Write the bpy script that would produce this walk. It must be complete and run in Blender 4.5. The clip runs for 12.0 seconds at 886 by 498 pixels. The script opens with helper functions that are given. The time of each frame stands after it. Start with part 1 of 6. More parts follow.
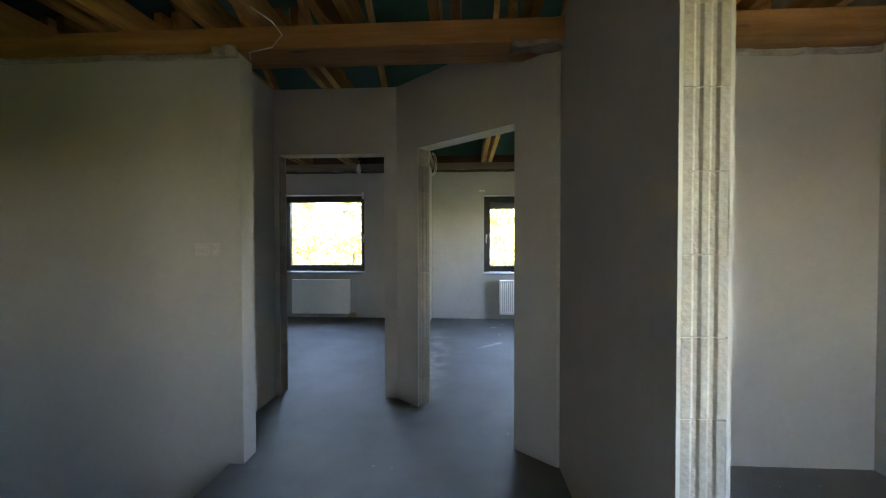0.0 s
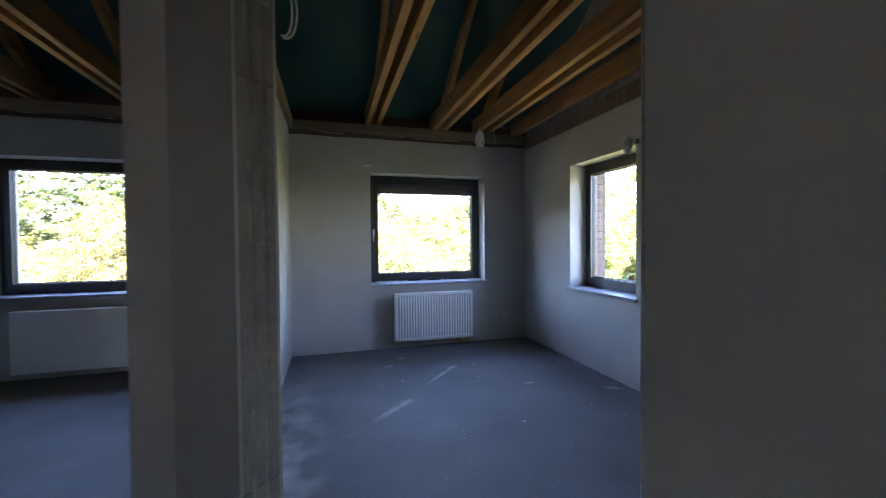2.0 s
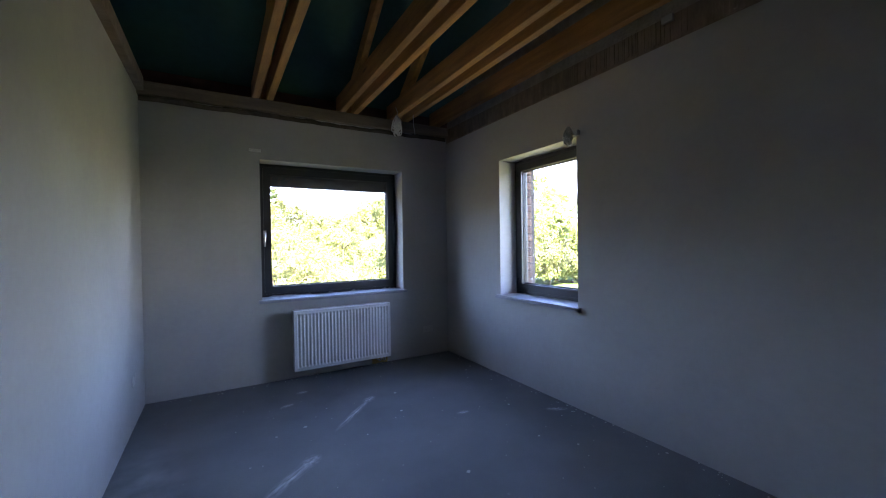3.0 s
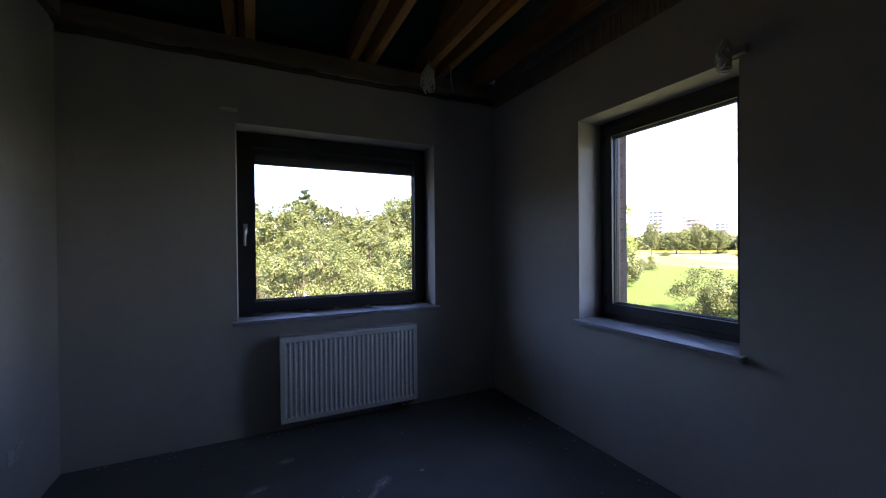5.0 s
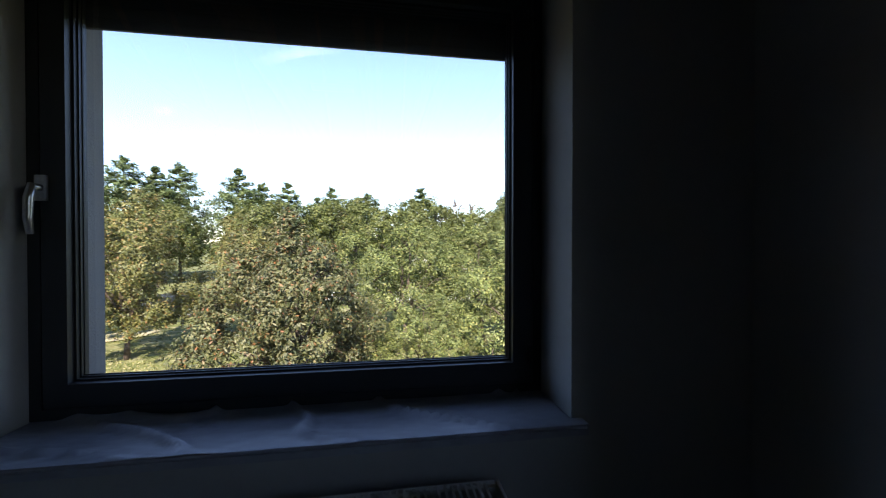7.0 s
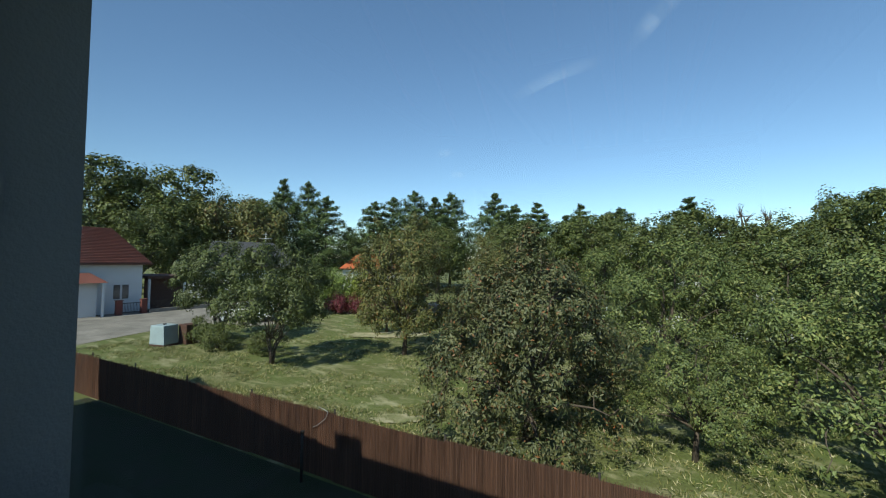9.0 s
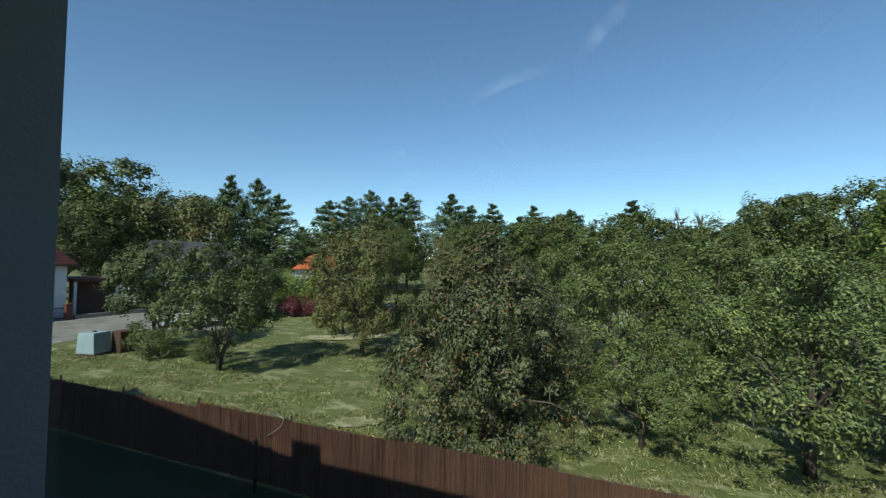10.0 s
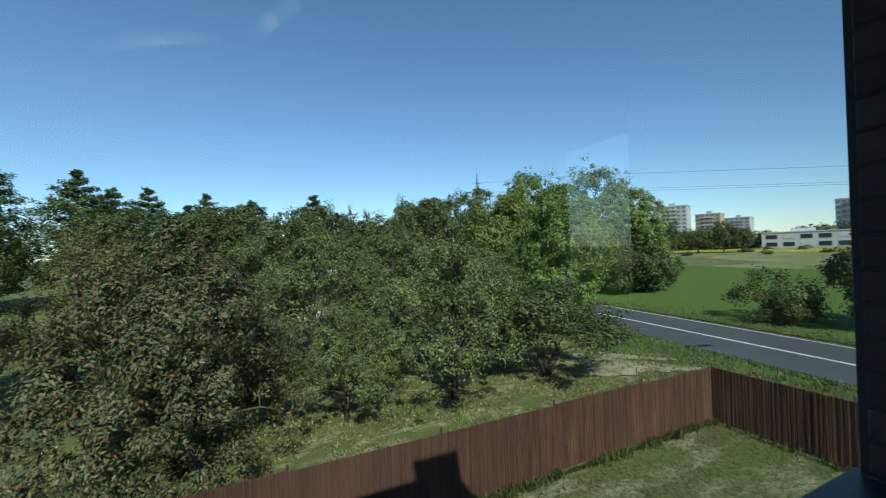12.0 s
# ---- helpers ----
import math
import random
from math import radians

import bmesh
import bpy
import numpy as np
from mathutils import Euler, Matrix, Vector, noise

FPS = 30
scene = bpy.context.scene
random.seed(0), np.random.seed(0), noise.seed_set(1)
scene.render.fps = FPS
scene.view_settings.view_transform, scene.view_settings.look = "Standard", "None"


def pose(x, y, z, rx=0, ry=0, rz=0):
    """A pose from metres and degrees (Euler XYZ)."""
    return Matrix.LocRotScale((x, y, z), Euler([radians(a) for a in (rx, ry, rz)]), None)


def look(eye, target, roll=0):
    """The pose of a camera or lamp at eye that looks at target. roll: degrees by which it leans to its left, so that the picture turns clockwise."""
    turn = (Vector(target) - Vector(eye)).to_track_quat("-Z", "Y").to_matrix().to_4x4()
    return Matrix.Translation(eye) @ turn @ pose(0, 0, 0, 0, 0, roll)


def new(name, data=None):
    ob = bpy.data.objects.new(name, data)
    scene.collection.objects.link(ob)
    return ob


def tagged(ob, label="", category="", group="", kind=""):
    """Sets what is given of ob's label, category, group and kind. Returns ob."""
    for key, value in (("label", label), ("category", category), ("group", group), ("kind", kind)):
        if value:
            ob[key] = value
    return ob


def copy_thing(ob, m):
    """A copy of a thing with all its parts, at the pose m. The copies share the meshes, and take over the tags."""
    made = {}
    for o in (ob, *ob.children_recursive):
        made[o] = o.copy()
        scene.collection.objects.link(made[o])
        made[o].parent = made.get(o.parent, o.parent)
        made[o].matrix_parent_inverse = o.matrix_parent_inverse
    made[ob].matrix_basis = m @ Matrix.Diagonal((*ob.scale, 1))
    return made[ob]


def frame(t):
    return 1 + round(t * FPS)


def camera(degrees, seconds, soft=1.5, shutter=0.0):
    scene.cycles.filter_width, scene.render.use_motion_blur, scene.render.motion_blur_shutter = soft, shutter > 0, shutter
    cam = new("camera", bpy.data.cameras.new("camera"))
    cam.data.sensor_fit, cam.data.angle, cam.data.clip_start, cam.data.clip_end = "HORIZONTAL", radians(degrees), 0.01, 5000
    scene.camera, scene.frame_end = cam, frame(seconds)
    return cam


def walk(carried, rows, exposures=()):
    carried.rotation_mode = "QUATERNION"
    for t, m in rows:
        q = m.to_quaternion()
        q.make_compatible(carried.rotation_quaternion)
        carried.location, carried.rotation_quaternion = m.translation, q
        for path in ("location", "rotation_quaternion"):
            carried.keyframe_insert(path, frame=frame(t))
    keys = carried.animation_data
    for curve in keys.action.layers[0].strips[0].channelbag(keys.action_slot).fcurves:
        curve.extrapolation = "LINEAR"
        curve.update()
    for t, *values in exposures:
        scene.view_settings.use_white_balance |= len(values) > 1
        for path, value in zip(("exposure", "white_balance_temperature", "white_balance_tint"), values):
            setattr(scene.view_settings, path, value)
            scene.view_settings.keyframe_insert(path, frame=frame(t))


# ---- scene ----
cam = camera(97.6, 12.0, soft=1.1, shutter=0.15)
PATH = [
    (0, (0.501, -0.035, 1.347), (0.387, 1.961, 1.309), -0.1),
    (0.5, (0.424, 0.456, 1.328), (0.329, 2.453, 1.296), -0.1),
    (1, (0.348, 0.992, 1.325), (0.278, 2.991, 1.301), -0.1),
    (1.5, (0.282, 1.485, 1.317), (0.289, 3.485, 1.292), -0.3),
    (2, (0.347, 1.992, 1.317), (0.909, 3.911, 1.276), -0.5),
    (2.2, (0.381, 2.161, 1.311), (1.119, 4.019, 1.276), -0.6),
    (2.5, (0.416, 2.387, 1.31), (1.364, 4.148, 1.273), -0.7),
    (3, (0.470, 2.658, 1.312), (1.474, 4.387, 1.287), -0.9),
    (5, (0.943, 3.764, 1.301), (1.815, 5.564, 1.286), -0.5),
    (5.5, (1.125, 4.191, 1.29), (1.989, 5.994, 1.275), -0.3),
    (6, (1.382, 4.661, 1.286), (2.222, 6.476, 1.278), -0.2),
    (6.5, (1.597, 5.135, 1.268), (2.333, 6.994, 1.265), -0.2),
    (7, (1.782, 5.729, 1.287), (2.098, 7.704, 1.266), 0.0),
    (7.5, (1.845, 6.251, 1.285), (1.638, 8.24, 1.319), 0.1),
    (7.7, (1.844, 6.432, 1.289), (1.445, 8.392, 1.316), 0.0),
    (9.3, (1.840, 6.842, 1.289), (0.938, 8.626, 1.356), 1.1),
    (9.5, (1.838, 6.838, 1.29), (0.953, 8.63, 1.355), 1.1),
    (10, (1.740, 6.791, 1.292), (1.053, 8.668, 1.359), 0.8),
    (10.5, (1.620, 6.768, 1.323), (1.312, 8.743, 1.379), -0.1),
    (11, (1.431, 6.785, 1.323), (1.512, 8.783, 1.366), -0.8),
    (11.5, (1.230, 6.784, 1.312), (1.692, 8.729, 1.346), -1.5),
    (12, (1.100, 6.794, 1.322), (1.938, 8.61, 1.335), -1.9),
]
EXPOSURE = [(0, 6.65, 8500, 21), (1.0, 6.65, 8100, 24), (1.5, 6.3, 7600, 27), (2.0, 5.75, 6850, 29), (2.5, 5.68, 6600, 31), (3.0, 5.42, 6750, 32), (5.0, 3.45, 6850, 33), (5.5, 2.87, 6780, 28), (6.5, 2.47, 6720, 24), (7.0, 2.27, 6850, 22), (7.7, 1.46, 6600, 16), (9.3, 0.68, 6200, -1), (12.0, 0.48, 5850, -2)]
walk(cam, [(t, look(eye, target, roll)) for t, eye, target, roll in PATH], EXPOSURE)

# ---- sky and sun ----
SUN_ELEV, SUN_AZ = 42.3, 8.0  # shadows fall this many degrees east of north
world = bpy.data.worlds.new("sky")
scene.world = world
world.use_nodes = True
wn = world.node_tree.nodes
wl = world.node_tree.links
sky = wn.new("ShaderNodeTexSky")
sky.sky_type = "NISHITA"
sky.sun_disc = False
sky.sun_elevation = radians(SUN_ELEV)
sky.sun_rotation = radians(180 + SUN_AZ)
sky.altitude = 200
sky.air_density = 1.0
sky.dust_density = 0.15
sky.ozone_density = 3.4
wn["Background"].inputs["Strength"].default_value = 0.108
wl.new(sky.outputs[0], wn["Background"].inputs["Color"])
sun_data = bpy.data.lights.new("sun", "SUN")
sun_data.energy = 3.6
sun_data.angle = radians(0.53)
sun_data.color = (1.0, 0.93, 0.82)
sun = new("sun", sun_data)
sun_way = Vector((math.sin(radians(SUN_AZ)) * math.cos(radians(SUN_ELEV)), math.cos(radians(SUN_AZ)) * math.cos(radians(SUN_ELEV)), -math.sin(radians(SUN_ELEV))))
sun.matrix_world = look(Vector((0, -30, 30)), Vector((0, -30, 30)) + sun_way)


# ---- materials ----
def material(name, base, rough=0.8, metal=0.0, scale=6.0, spread=0.15, grain=60.0, bump=0.2, bump_scale=None, stretch=(1, 1, 1), second=None, spec=0.5, island=False, random_spread=0.0, speck=0.62):
    """Base colour with a coarse and a fine noise, and relief; second: the colour the coarse noise drifts to."""
    m = bpy.data.materials.new(name)
    m.use_nodes = True
    n, l = m.node_tree.nodes, m.node_tree.links
    b = n["Principled BSDF"]
    b.inputs["Roughness"].default_value = rough
    b.inputs["Metallic"].default_value = metal
    b.inputs["Specular IOR Level"].default_value = spec
    tc = n.new("ShaderNodeTexCoord")
    mp = n.new("ShaderNodeMapping")
    mp.inputs["Scale"].default_value = stretch
    l.new(tc.outputs["Object"], mp.inputs["Vector"])
    big = n.new("ShaderNodeTexNoise")
    big.inputs["Scale"].default_value = scale
    big.inputs["Detail"].default_value = 5
    big.inputs["Roughness"].default_value = 0.6
    fine = n.new("ShaderNodeTexNoise")
    fine.inputs["Scale"].default_value = grain
    fine.inputs["Detail"].default_value = 3
    l.new(mp.outputs[0], big.inputs["Vector"])
    l.new(mp.outputs[0], fine.inputs["Vector"])
    ramp = n.new("ShaderNodeValToRGB")
    ramp.color_ramp.elements[0].position = 0.3
    ramp.color_ramp.elements[1].position = 0.72
    lo = second if second else tuple(c * (1 - spread) for c in base)
    hi = tuple(min(1.0, c * (1 + spread * 0.6)) for c in base)
    ramp.color_ramp.elements[0].color = (*lo, 1)
    ramp.color_ramp.elements[1].color = (*hi, 1)
    l.new(big.outputs["Fac"], ramp.inputs["Fac"])
    mix = n.new("ShaderNodeMix")
    mix.data_type = "RGBA"
    mix.blend_type = "MULTIPLY"
    mix.inputs[0].default_value = 0.5
    fr = n.new("ShaderNodeValToRGB")
    fr.color_ramp.elements[0].color = (speck, speck, speck, 1)
    fr.color_ramp.elements[1].color = (1.0, 1.0, 1.0, 1)
    fr.color_ramp.elements[0].position = 0.25
    fr.color_ramp.elements[1].position = 0.65
    l.new(fine.outputs["Fac"], fr.inputs["Fac"])
    l.new(ramp.outputs[0], mix.inputs[6])
    l.new(fr.outputs[0], mix.inputs[7])
    colour = mix.outputs[2]
    if random_spread:
        rnd = n.new("ShaderNodeNewGeometry") if island else n.new("ShaderNodeObjectInfo")
        hsv = n.new("ShaderNodeHueSaturation")
        mr = n.new("ShaderNodeMapRange")
        mr.inputs["To Min"].default_value = 1 - random_spread
        mr.inputs["To Max"].default_value = 1 + random_spread
        l.new(rnd.outputs["Random Per Island" if island else "Random"], mr.inputs["Value"])
        l.new(mr.outputs[0], hsv.inputs["Value"])
        l.new(colour, hsv.inputs["Color"])
        colour = hsv.outputs[0]
    l.new(colour, b.inputs["Base Color"])
    if bump:
        bp = n.new("ShaderNodeBump")
        bp.inputs["Strength"].default_value = bump
        bp.inputs["Distance"].default_value = 0.01
        src = fine
        if bump_scale:
            src = n.new("ShaderNodeTexNoise")
            src.inputs["Scale"].default_value = bump_scale
            src.inputs["Detail"].default_value = 4
            l.new(mp.outputs[0], src.inputs["Vector"])
        l.new(src.outputs["Fac"], bp.inputs["Height"])
        l.new(bp.outputs[0], b.inputs["Normal"])
    return m


def leaf_material(name, colours, translucent=0.16):
    """Leaves whose colour varies leaf by leaf between the given colours."""
    m = bpy.data.materials.new(name)
    m.use_nodes = True
    n, l = m.node_tree.nodes, m.node_tree.links
    b = n["Principled BSDF"]
    b.inputs["Roughness"].default_value = 0.52
    b.inputs["Specular IOR Level"].default_value = 0.4
    geo = n.new("ShaderNodeNewGeometry")
    ramp = n.new("ShaderNodeValToRGB")
    ramp.color_ramp.interpolation = "LINEAR"
    els = ramp.color_ramp.elements
    while len(els) < len(colours):
        els.new(0.5)
    for i, (pos, c) in enumerate(colours):
        els[i].position = pos
        els[i].color = (*c, 1)
    l.new(geo.outputs["Random Per Island"], ramp.inputs["Fac"])
    tc = n.new("ShaderNodeTexCoord")
    noi = n.new("ShaderNodeTexNoise")
    noi.inputs["Scale"].default_value = 0.9
    noi.inputs["Detail"].default_value = 4
    l.new(tc.outputs["Object"], noi.inputs["Vector"])
    mr = n.new("ShaderNodeMapRange")
    mr.inputs["From Min"].default_value = 0.3
    mr.inputs["From Max"].default_value = 0.7
    mr.inputs["To Min"].default_value = 0.75
    mr.inputs["To Max"].default_value = 1.25
    l.new(noi.outputs["Fac"], mr.inputs["Value"])
    hsv = n.new("ShaderNodeHueSaturation")
    l.new(mr.outputs[0], hsv.inputs["Value"])
    l.new(ramp.outputs[0], hsv.inputs["Color"])
    l.new(hsv.outputs[0], b.inputs["Base Color"])
    tr = n.new("ShaderNodeBsdfTranslucent")
    l.new(hsv.outputs[0], tr.inputs["Color"])
    mx = n.new("ShaderNodeMixShader")
    mx.inputs[0].default_value = translucent
    l.new(b.outputs[0], mx.inputs[1])
    l.new(tr.outputs[0], mx.inputs[2])
    l.new(mx.outputs[0], n["Material Output"].inputs["Surface"])
    return m


def glass_material():
    """Clear pane: lets the view through, mirrors a little by Fresnel."""
    m = bpy.data.materials.new("window glass")
    m.use_nodes = True
    n, l = m.node_tree.nodes, m.node_tree.links
    n.remove(n["Principled BSDF"])
    fr = n.new("ShaderNodeFresnel")
    fr.inputs["IOR"].default_value = 1.9
    tr = n.new("ShaderNodeBsdfTransparent")
    tr.inputs["Color"].default_value = (0.93, 0.96, 0.95, 1)
    gl = n.new("ShaderNodeBsdfGlossy")
    gl.inputs["Roughness"].default_value = 0.0
    # faint translucent veil that whitens the view like haze and flare
    glare = n.new("ShaderNodeBsdfTranslucent")
    glare.inputs["Color"].default_value = (0.8, 0.8, 0.78, 1)
    dm = n.new("ShaderNodeMixShader")
    dm.inputs[0].default_value = 0.005
    l.new(tr.outputs[0], dm.inputs[1])
    l.new(glare.outputs[0], dm.inputs[2])
    mx = n.new("ShaderNodeMixShader")
    l.new(fr.outputs[0], mx.inputs[0])
    l.new(dm.outputs[0], mx.inputs[1])
    l.new(gl.outputs[0], mx.inputs[2])
    l.new(mx.outputs[0], n["Material Output"].inputs["Surface"])
    return m


def screed_material():
    """Grey floor screed: cloudy, fine grain, trowel-smooth patches, two pale drag marks with scattered specks, and a
    bright reflection painted along the west wall.
    """
    m = material("grey screed", (0.176, 0.182, 0.184), 0.7, scale=1.1, spread=0.28, grain=140, bump=0.12, bump_scale=9, spec=0.3)
    n, l = m.node_tree.nodes, m.node_tree.links
    b = n["Principled BSDF"]
    old = b.inputs["Base Color"].links[0].from_socket
    tc = n.new("ShaderNodeTexCoord")
    total = None
    for cx, cy, ang, length, width in ((0.80, 4.98, 43, 0.26, 0.05), (0.93, 5.10, 44, 0.10, 0.06), (1.38, 5.64, 47, 0.33, 0.035), (1.56, 5.83, 44, 0.09, 0.05), (1.10, 6.30, 10, 0.06, 0.04), (2.75, 4.85, 150, 0.10, 0.04), (0.94, 6.06, 20, 0.07, 0.035), (2.10, 5.19, 0, 0.06, 0.035)):
        mp = n.new("ShaderNodeMapping")
        mp.vector_type = "TEXTURE"
        mp.inputs["Location"].default_value = (cx, cy, 0)
        mp.inputs["Rotation"].default_value = (0, 0, radians(ang))
        mp.inputs["Scale"].default_value = (length, width, 1)
        l.new(tc.outputs["Object"], mp.inputs["Vector"])
        gr = n.new("ShaderNodeTexGradient")
        gr.gradient_type = "SPHERICAL"
        l.new(mp.outputs[0], gr.inputs["Vector"])
        streak = n.new("ShaderNodeTexNoise")
        streak.inputs["Scale"].default_value = 2.6
        streak.inputs["Detail"].default_value = 5
        l.new(mp.outputs[0], streak.inputs["Vector"])
        sr = n.new("ShaderNodeMapRange")
        sr.inputs["From Min"].default_value = 0.36
        sr.inputs["From Max"].default_value = 0.66
        l.new(streak.outputs["Fac"], sr.inputs["Value"])
        mu = n.new("ShaderNodeMath")
        mu.operation = "MULTIPLY"
        l.new(gr.outputs["Fac"], mu.inputs[0])
        l.new(sr.outputs[0], mu.inputs[1])
        if total is None:
            total = mu.outputs[0]
        else:
            ad = n.new("ShaderNodeMath")
            ad.operation = "MAXIMUM"
            l.new(total, ad.inputs[0])
            l.new(mu.outputs[0], ad.inputs[1])
            total = ad.outputs[0]
    k = n.new("ShaderNodeMath")
    k.operation = "MULTIPLY"
    k.use_clamp = True
    k.inputs[1].default_value = 1.05
    l.new(total, k.inputs[0])
    vor = n.new("ShaderNodeTexNoise")
    vor.inputs["Scale"].default_value = 7.0
    vor.inputs["Detail"].default_value = 8
    vor.inputs["Roughness"].default_value = 0.7
    l.new(tc.outputs["Object"], vor.inputs["Vector"])
    vr = n.new("ShaderNodeMapRange")
    vr.inputs["From Min"].default_value = 0.66
    vr.inputs["From Max"].default_value = 0.72
    vr.inputs["To Max"].default_value = 0.7
    l.new(vor.outputs["Fac"], vr.inputs["Value"])
    mx2 = n.new("ShaderNodeMath")
    mx2.operation = "MAXIMUM"
    l.new(k.outputs[0], mx2.inputs[0])
    l.new(vr.outputs[0], mx2.inputs[1])
    # pale cloudy ellipse by the west wall: a bright reflection painted into the colour
    mp = n.new("ShaderNodeMapping")
    mp.vector_type = "TEXTURE"
    mp.inputs["Location"].default_value = (0.04, 4.3, 0)
    mp.inputs["Scale"].default_value = (0.34, 1.7, 1)
    l.new(tc.outputs["Object"], mp.inputs["Vector"])
    glare = n.new("ShaderNodeTexGradient")
    glare.gradient_type = "SPHERICAL"
    l.new(mp.outputs[0], glare.inputs["Vector"])
    cl = n.new("ShaderNodeTexNoise")
    cl.inputs["Scale"].default_value = 4.0
    cl.inputs["Detail"].default_value = 5
    l.new(tc.outputs["Object"], cl.inputs["Vector"])
    cr = n.new("ShaderNodeMapRange")
    cr.inputs["From Min"].default_value = 0.4
    cr.inputs["From Max"].default_value = 0.7
    cr.inputs["To Max"].default_value = 0.75
    l.new(cl.outputs["Fac"], cr.inputs["Value"])
    dm = n.new("ShaderNodeMath")
    dm.operation = "MULTIPLY"
    l.new(glare.outputs["Fac"], dm.inputs[0])
    l.new(cr.outputs[0], dm.inputs[1])
    mx3 = n.new("ShaderNodeMath")
    mx3.operation = "MAXIMUM"
    l.new(mx2.outputs[0], mx3.inputs[0])
    l.new(dm.outputs[0], mx3.inputs[1])
    mix = n.new("ShaderNodeMix")
    mix.data_type = "RGBA"
    l.new(mx3.outputs[0], mix.inputs[0])
    l.new(old, mix.inputs[6])
    mix.inputs[7].default_value = (0.62, 0.62, 0.61, 1)
    l.new(mix.outputs[2], b.inputs["Base Color"])
    return m


def ground_material():
    """Mown orchard grass with straw-coloured and bare patches."""
    m = material("orchard grass", (0.098, 0.126, 0.036), 0.95, scale=0.45, spread=0.35, grain=16, bump=1.0, bump_scale=14, second=(0.140, 0.138, 0.055), spec=0.1, speck=0.25)
    n, l = m.node_tree.nodes, m.node_tree.links
    b = n["Principled BSDF"]
    old = b.inputs["Base Color"].links[0].from_socket
    tc = n.new("ShaderNodeTexCoord")
    mp = n.new("ShaderNodeMapping")
    mp.inputs["Scale"].default_value = (1, 2.2, 1)
    l.new(tc.outputs["Object"], mp.inputs["Vector"])
    no = n.new("ShaderNodeTexNoise")
    no.inputs["Scale"].default_value = 0.8
    no.inputs["Detail"].default_value = 9
    no.inputs["Roughness"].default_value = 0.72
    l.new(mp.outputs[0], no.inputs["Vector"])
    mr = n.new("ShaderNodeMapRange")
    mr.inputs["From Min"].default_value = 0.50
    mr.inputs["From Max"].default_value = 0.66
    mr.inputs["To Max"].default_value = 0.75
    l.new(no.outputs["Fac"], mr.inputs["Value"])
    mix = n.new("ShaderNodeMix")
    mix.data_type = "RGBA"
    l.new(mr.outputs[0], mix.inputs[0])
    l.new(old, mix.inputs[6])
    mix.inputs[7].default_value = (0.37, 0.34, 0.20, 1)
    l.new(mix.outputs[2], b.inputs["Base Color"])
    return m


PLASTER = material("pale grey plaster", (0.42, 0.409, 0.388), 0.9, scale=0.9, spread=0.13, grain=26, bump=0.10, bump_scale=24, spec=0.25, speck=0.92)
BLOCK = material("pale aerated block", (0.31, 0.292, 0.262), 0.95, scale=7, spread=0.16, grain=90, bump=0.25, bump_scale=60, spec=0.2, random_spread=0.06)
# much darker than MORTAR; colours the lip under the north wall plate
EDGE = material("dark rough lip", (0.10, 0.085, 0.07), 0.95, scale=9, spread=0.4, grain=60, bump=0.8, bump_scale=40, spec=0.2)
COVER = material("pale gypsum", (0.52, 0.51, 0.48), 0.9, scale=6, spread=0.15, grain=50, bump=0.2, spec=0.2)
MORTAR = material("rough mortar", (0.36, 0.33, 0.29), 0.95, scale=9, spread=0.3, grain=60, bump=0.8, bump_scale=40, spec=0.2)
HOLLOW = material("porous brick course", (0.26, 0.205, 0.165), 0.95, scale=14, spread=0.35, grain=40, bump=0.5, bump_scale=35, stretch=(1, 1, 0.35), spec=0.2)
SCREED = screed_material()
def knotty(m, stretch):
    """Add dark knots and water stains to a timber material."""
    n, l = m.node_tree.nodes, m.node_tree.links
    b = n["Principled BSDF"]
    old = b.inputs["Base Color"].links[0].from_socket
    tc = n.new("ShaderNodeTexCoord")
    mp = n.new("ShaderNodeMapping")
    mp.inputs["Scale"].default_value = stretch
    l.new(tc.outputs["Object"], mp.inputs["Vector"])
    vo = n.new("ShaderNodeTexVoronoi")
    vo.inputs["Scale"].default_value = 1.6
    l.new(mp.outputs[0], vo.inputs["Vector"])
    kr = n.new("ShaderNodeMapRange")
    kr.inputs["From Min"].default_value = 0.06
    kr.inputs["From Max"].default_value = 0.13
    kr.inputs["To Min"].default_value = 0.8
    kr.inputs["To Max"].default_value = 0.0
    l.new(vo.outputs["Distance"], kr.inputs["Value"])
    st = n.new("ShaderNodeTexNoise")
    st.inputs["Scale"].default_value = 1.1
    st.inputs["Detail"].default_value = 6
    l.new(tc.outputs["Object"], st.inputs["Vector"])
    sr = n.new("ShaderNodeMapRange")
    sr.inputs["From Min"].default_value = 0.5
    sr.inputs["From Max"].default_value = 0.7
    sr.inputs["To Max"].default_value = 0.55
    l.new(st.outputs["Fac"], sr.inputs["Value"])
    mxm = n.new("ShaderNodeMath")
    mxm.operation = "MAXIMUM"
    l.new(kr.outputs[0], mxm.inputs[0])
    l.new(sr.outputs[0], mxm.inputs[1])
    mix = n.new("ShaderNodeMix")
    mix.data_type = "RGBA"
    l.new(mxm.outputs[0], mix.inputs[0])
    l.new(old, mix.inputs[6])
    mix.inputs[7].default_value = (0.085, 0.042, 0.018, 1)
    l.new(mix.outputs[2], b.inputs["Base Color"])
    return m


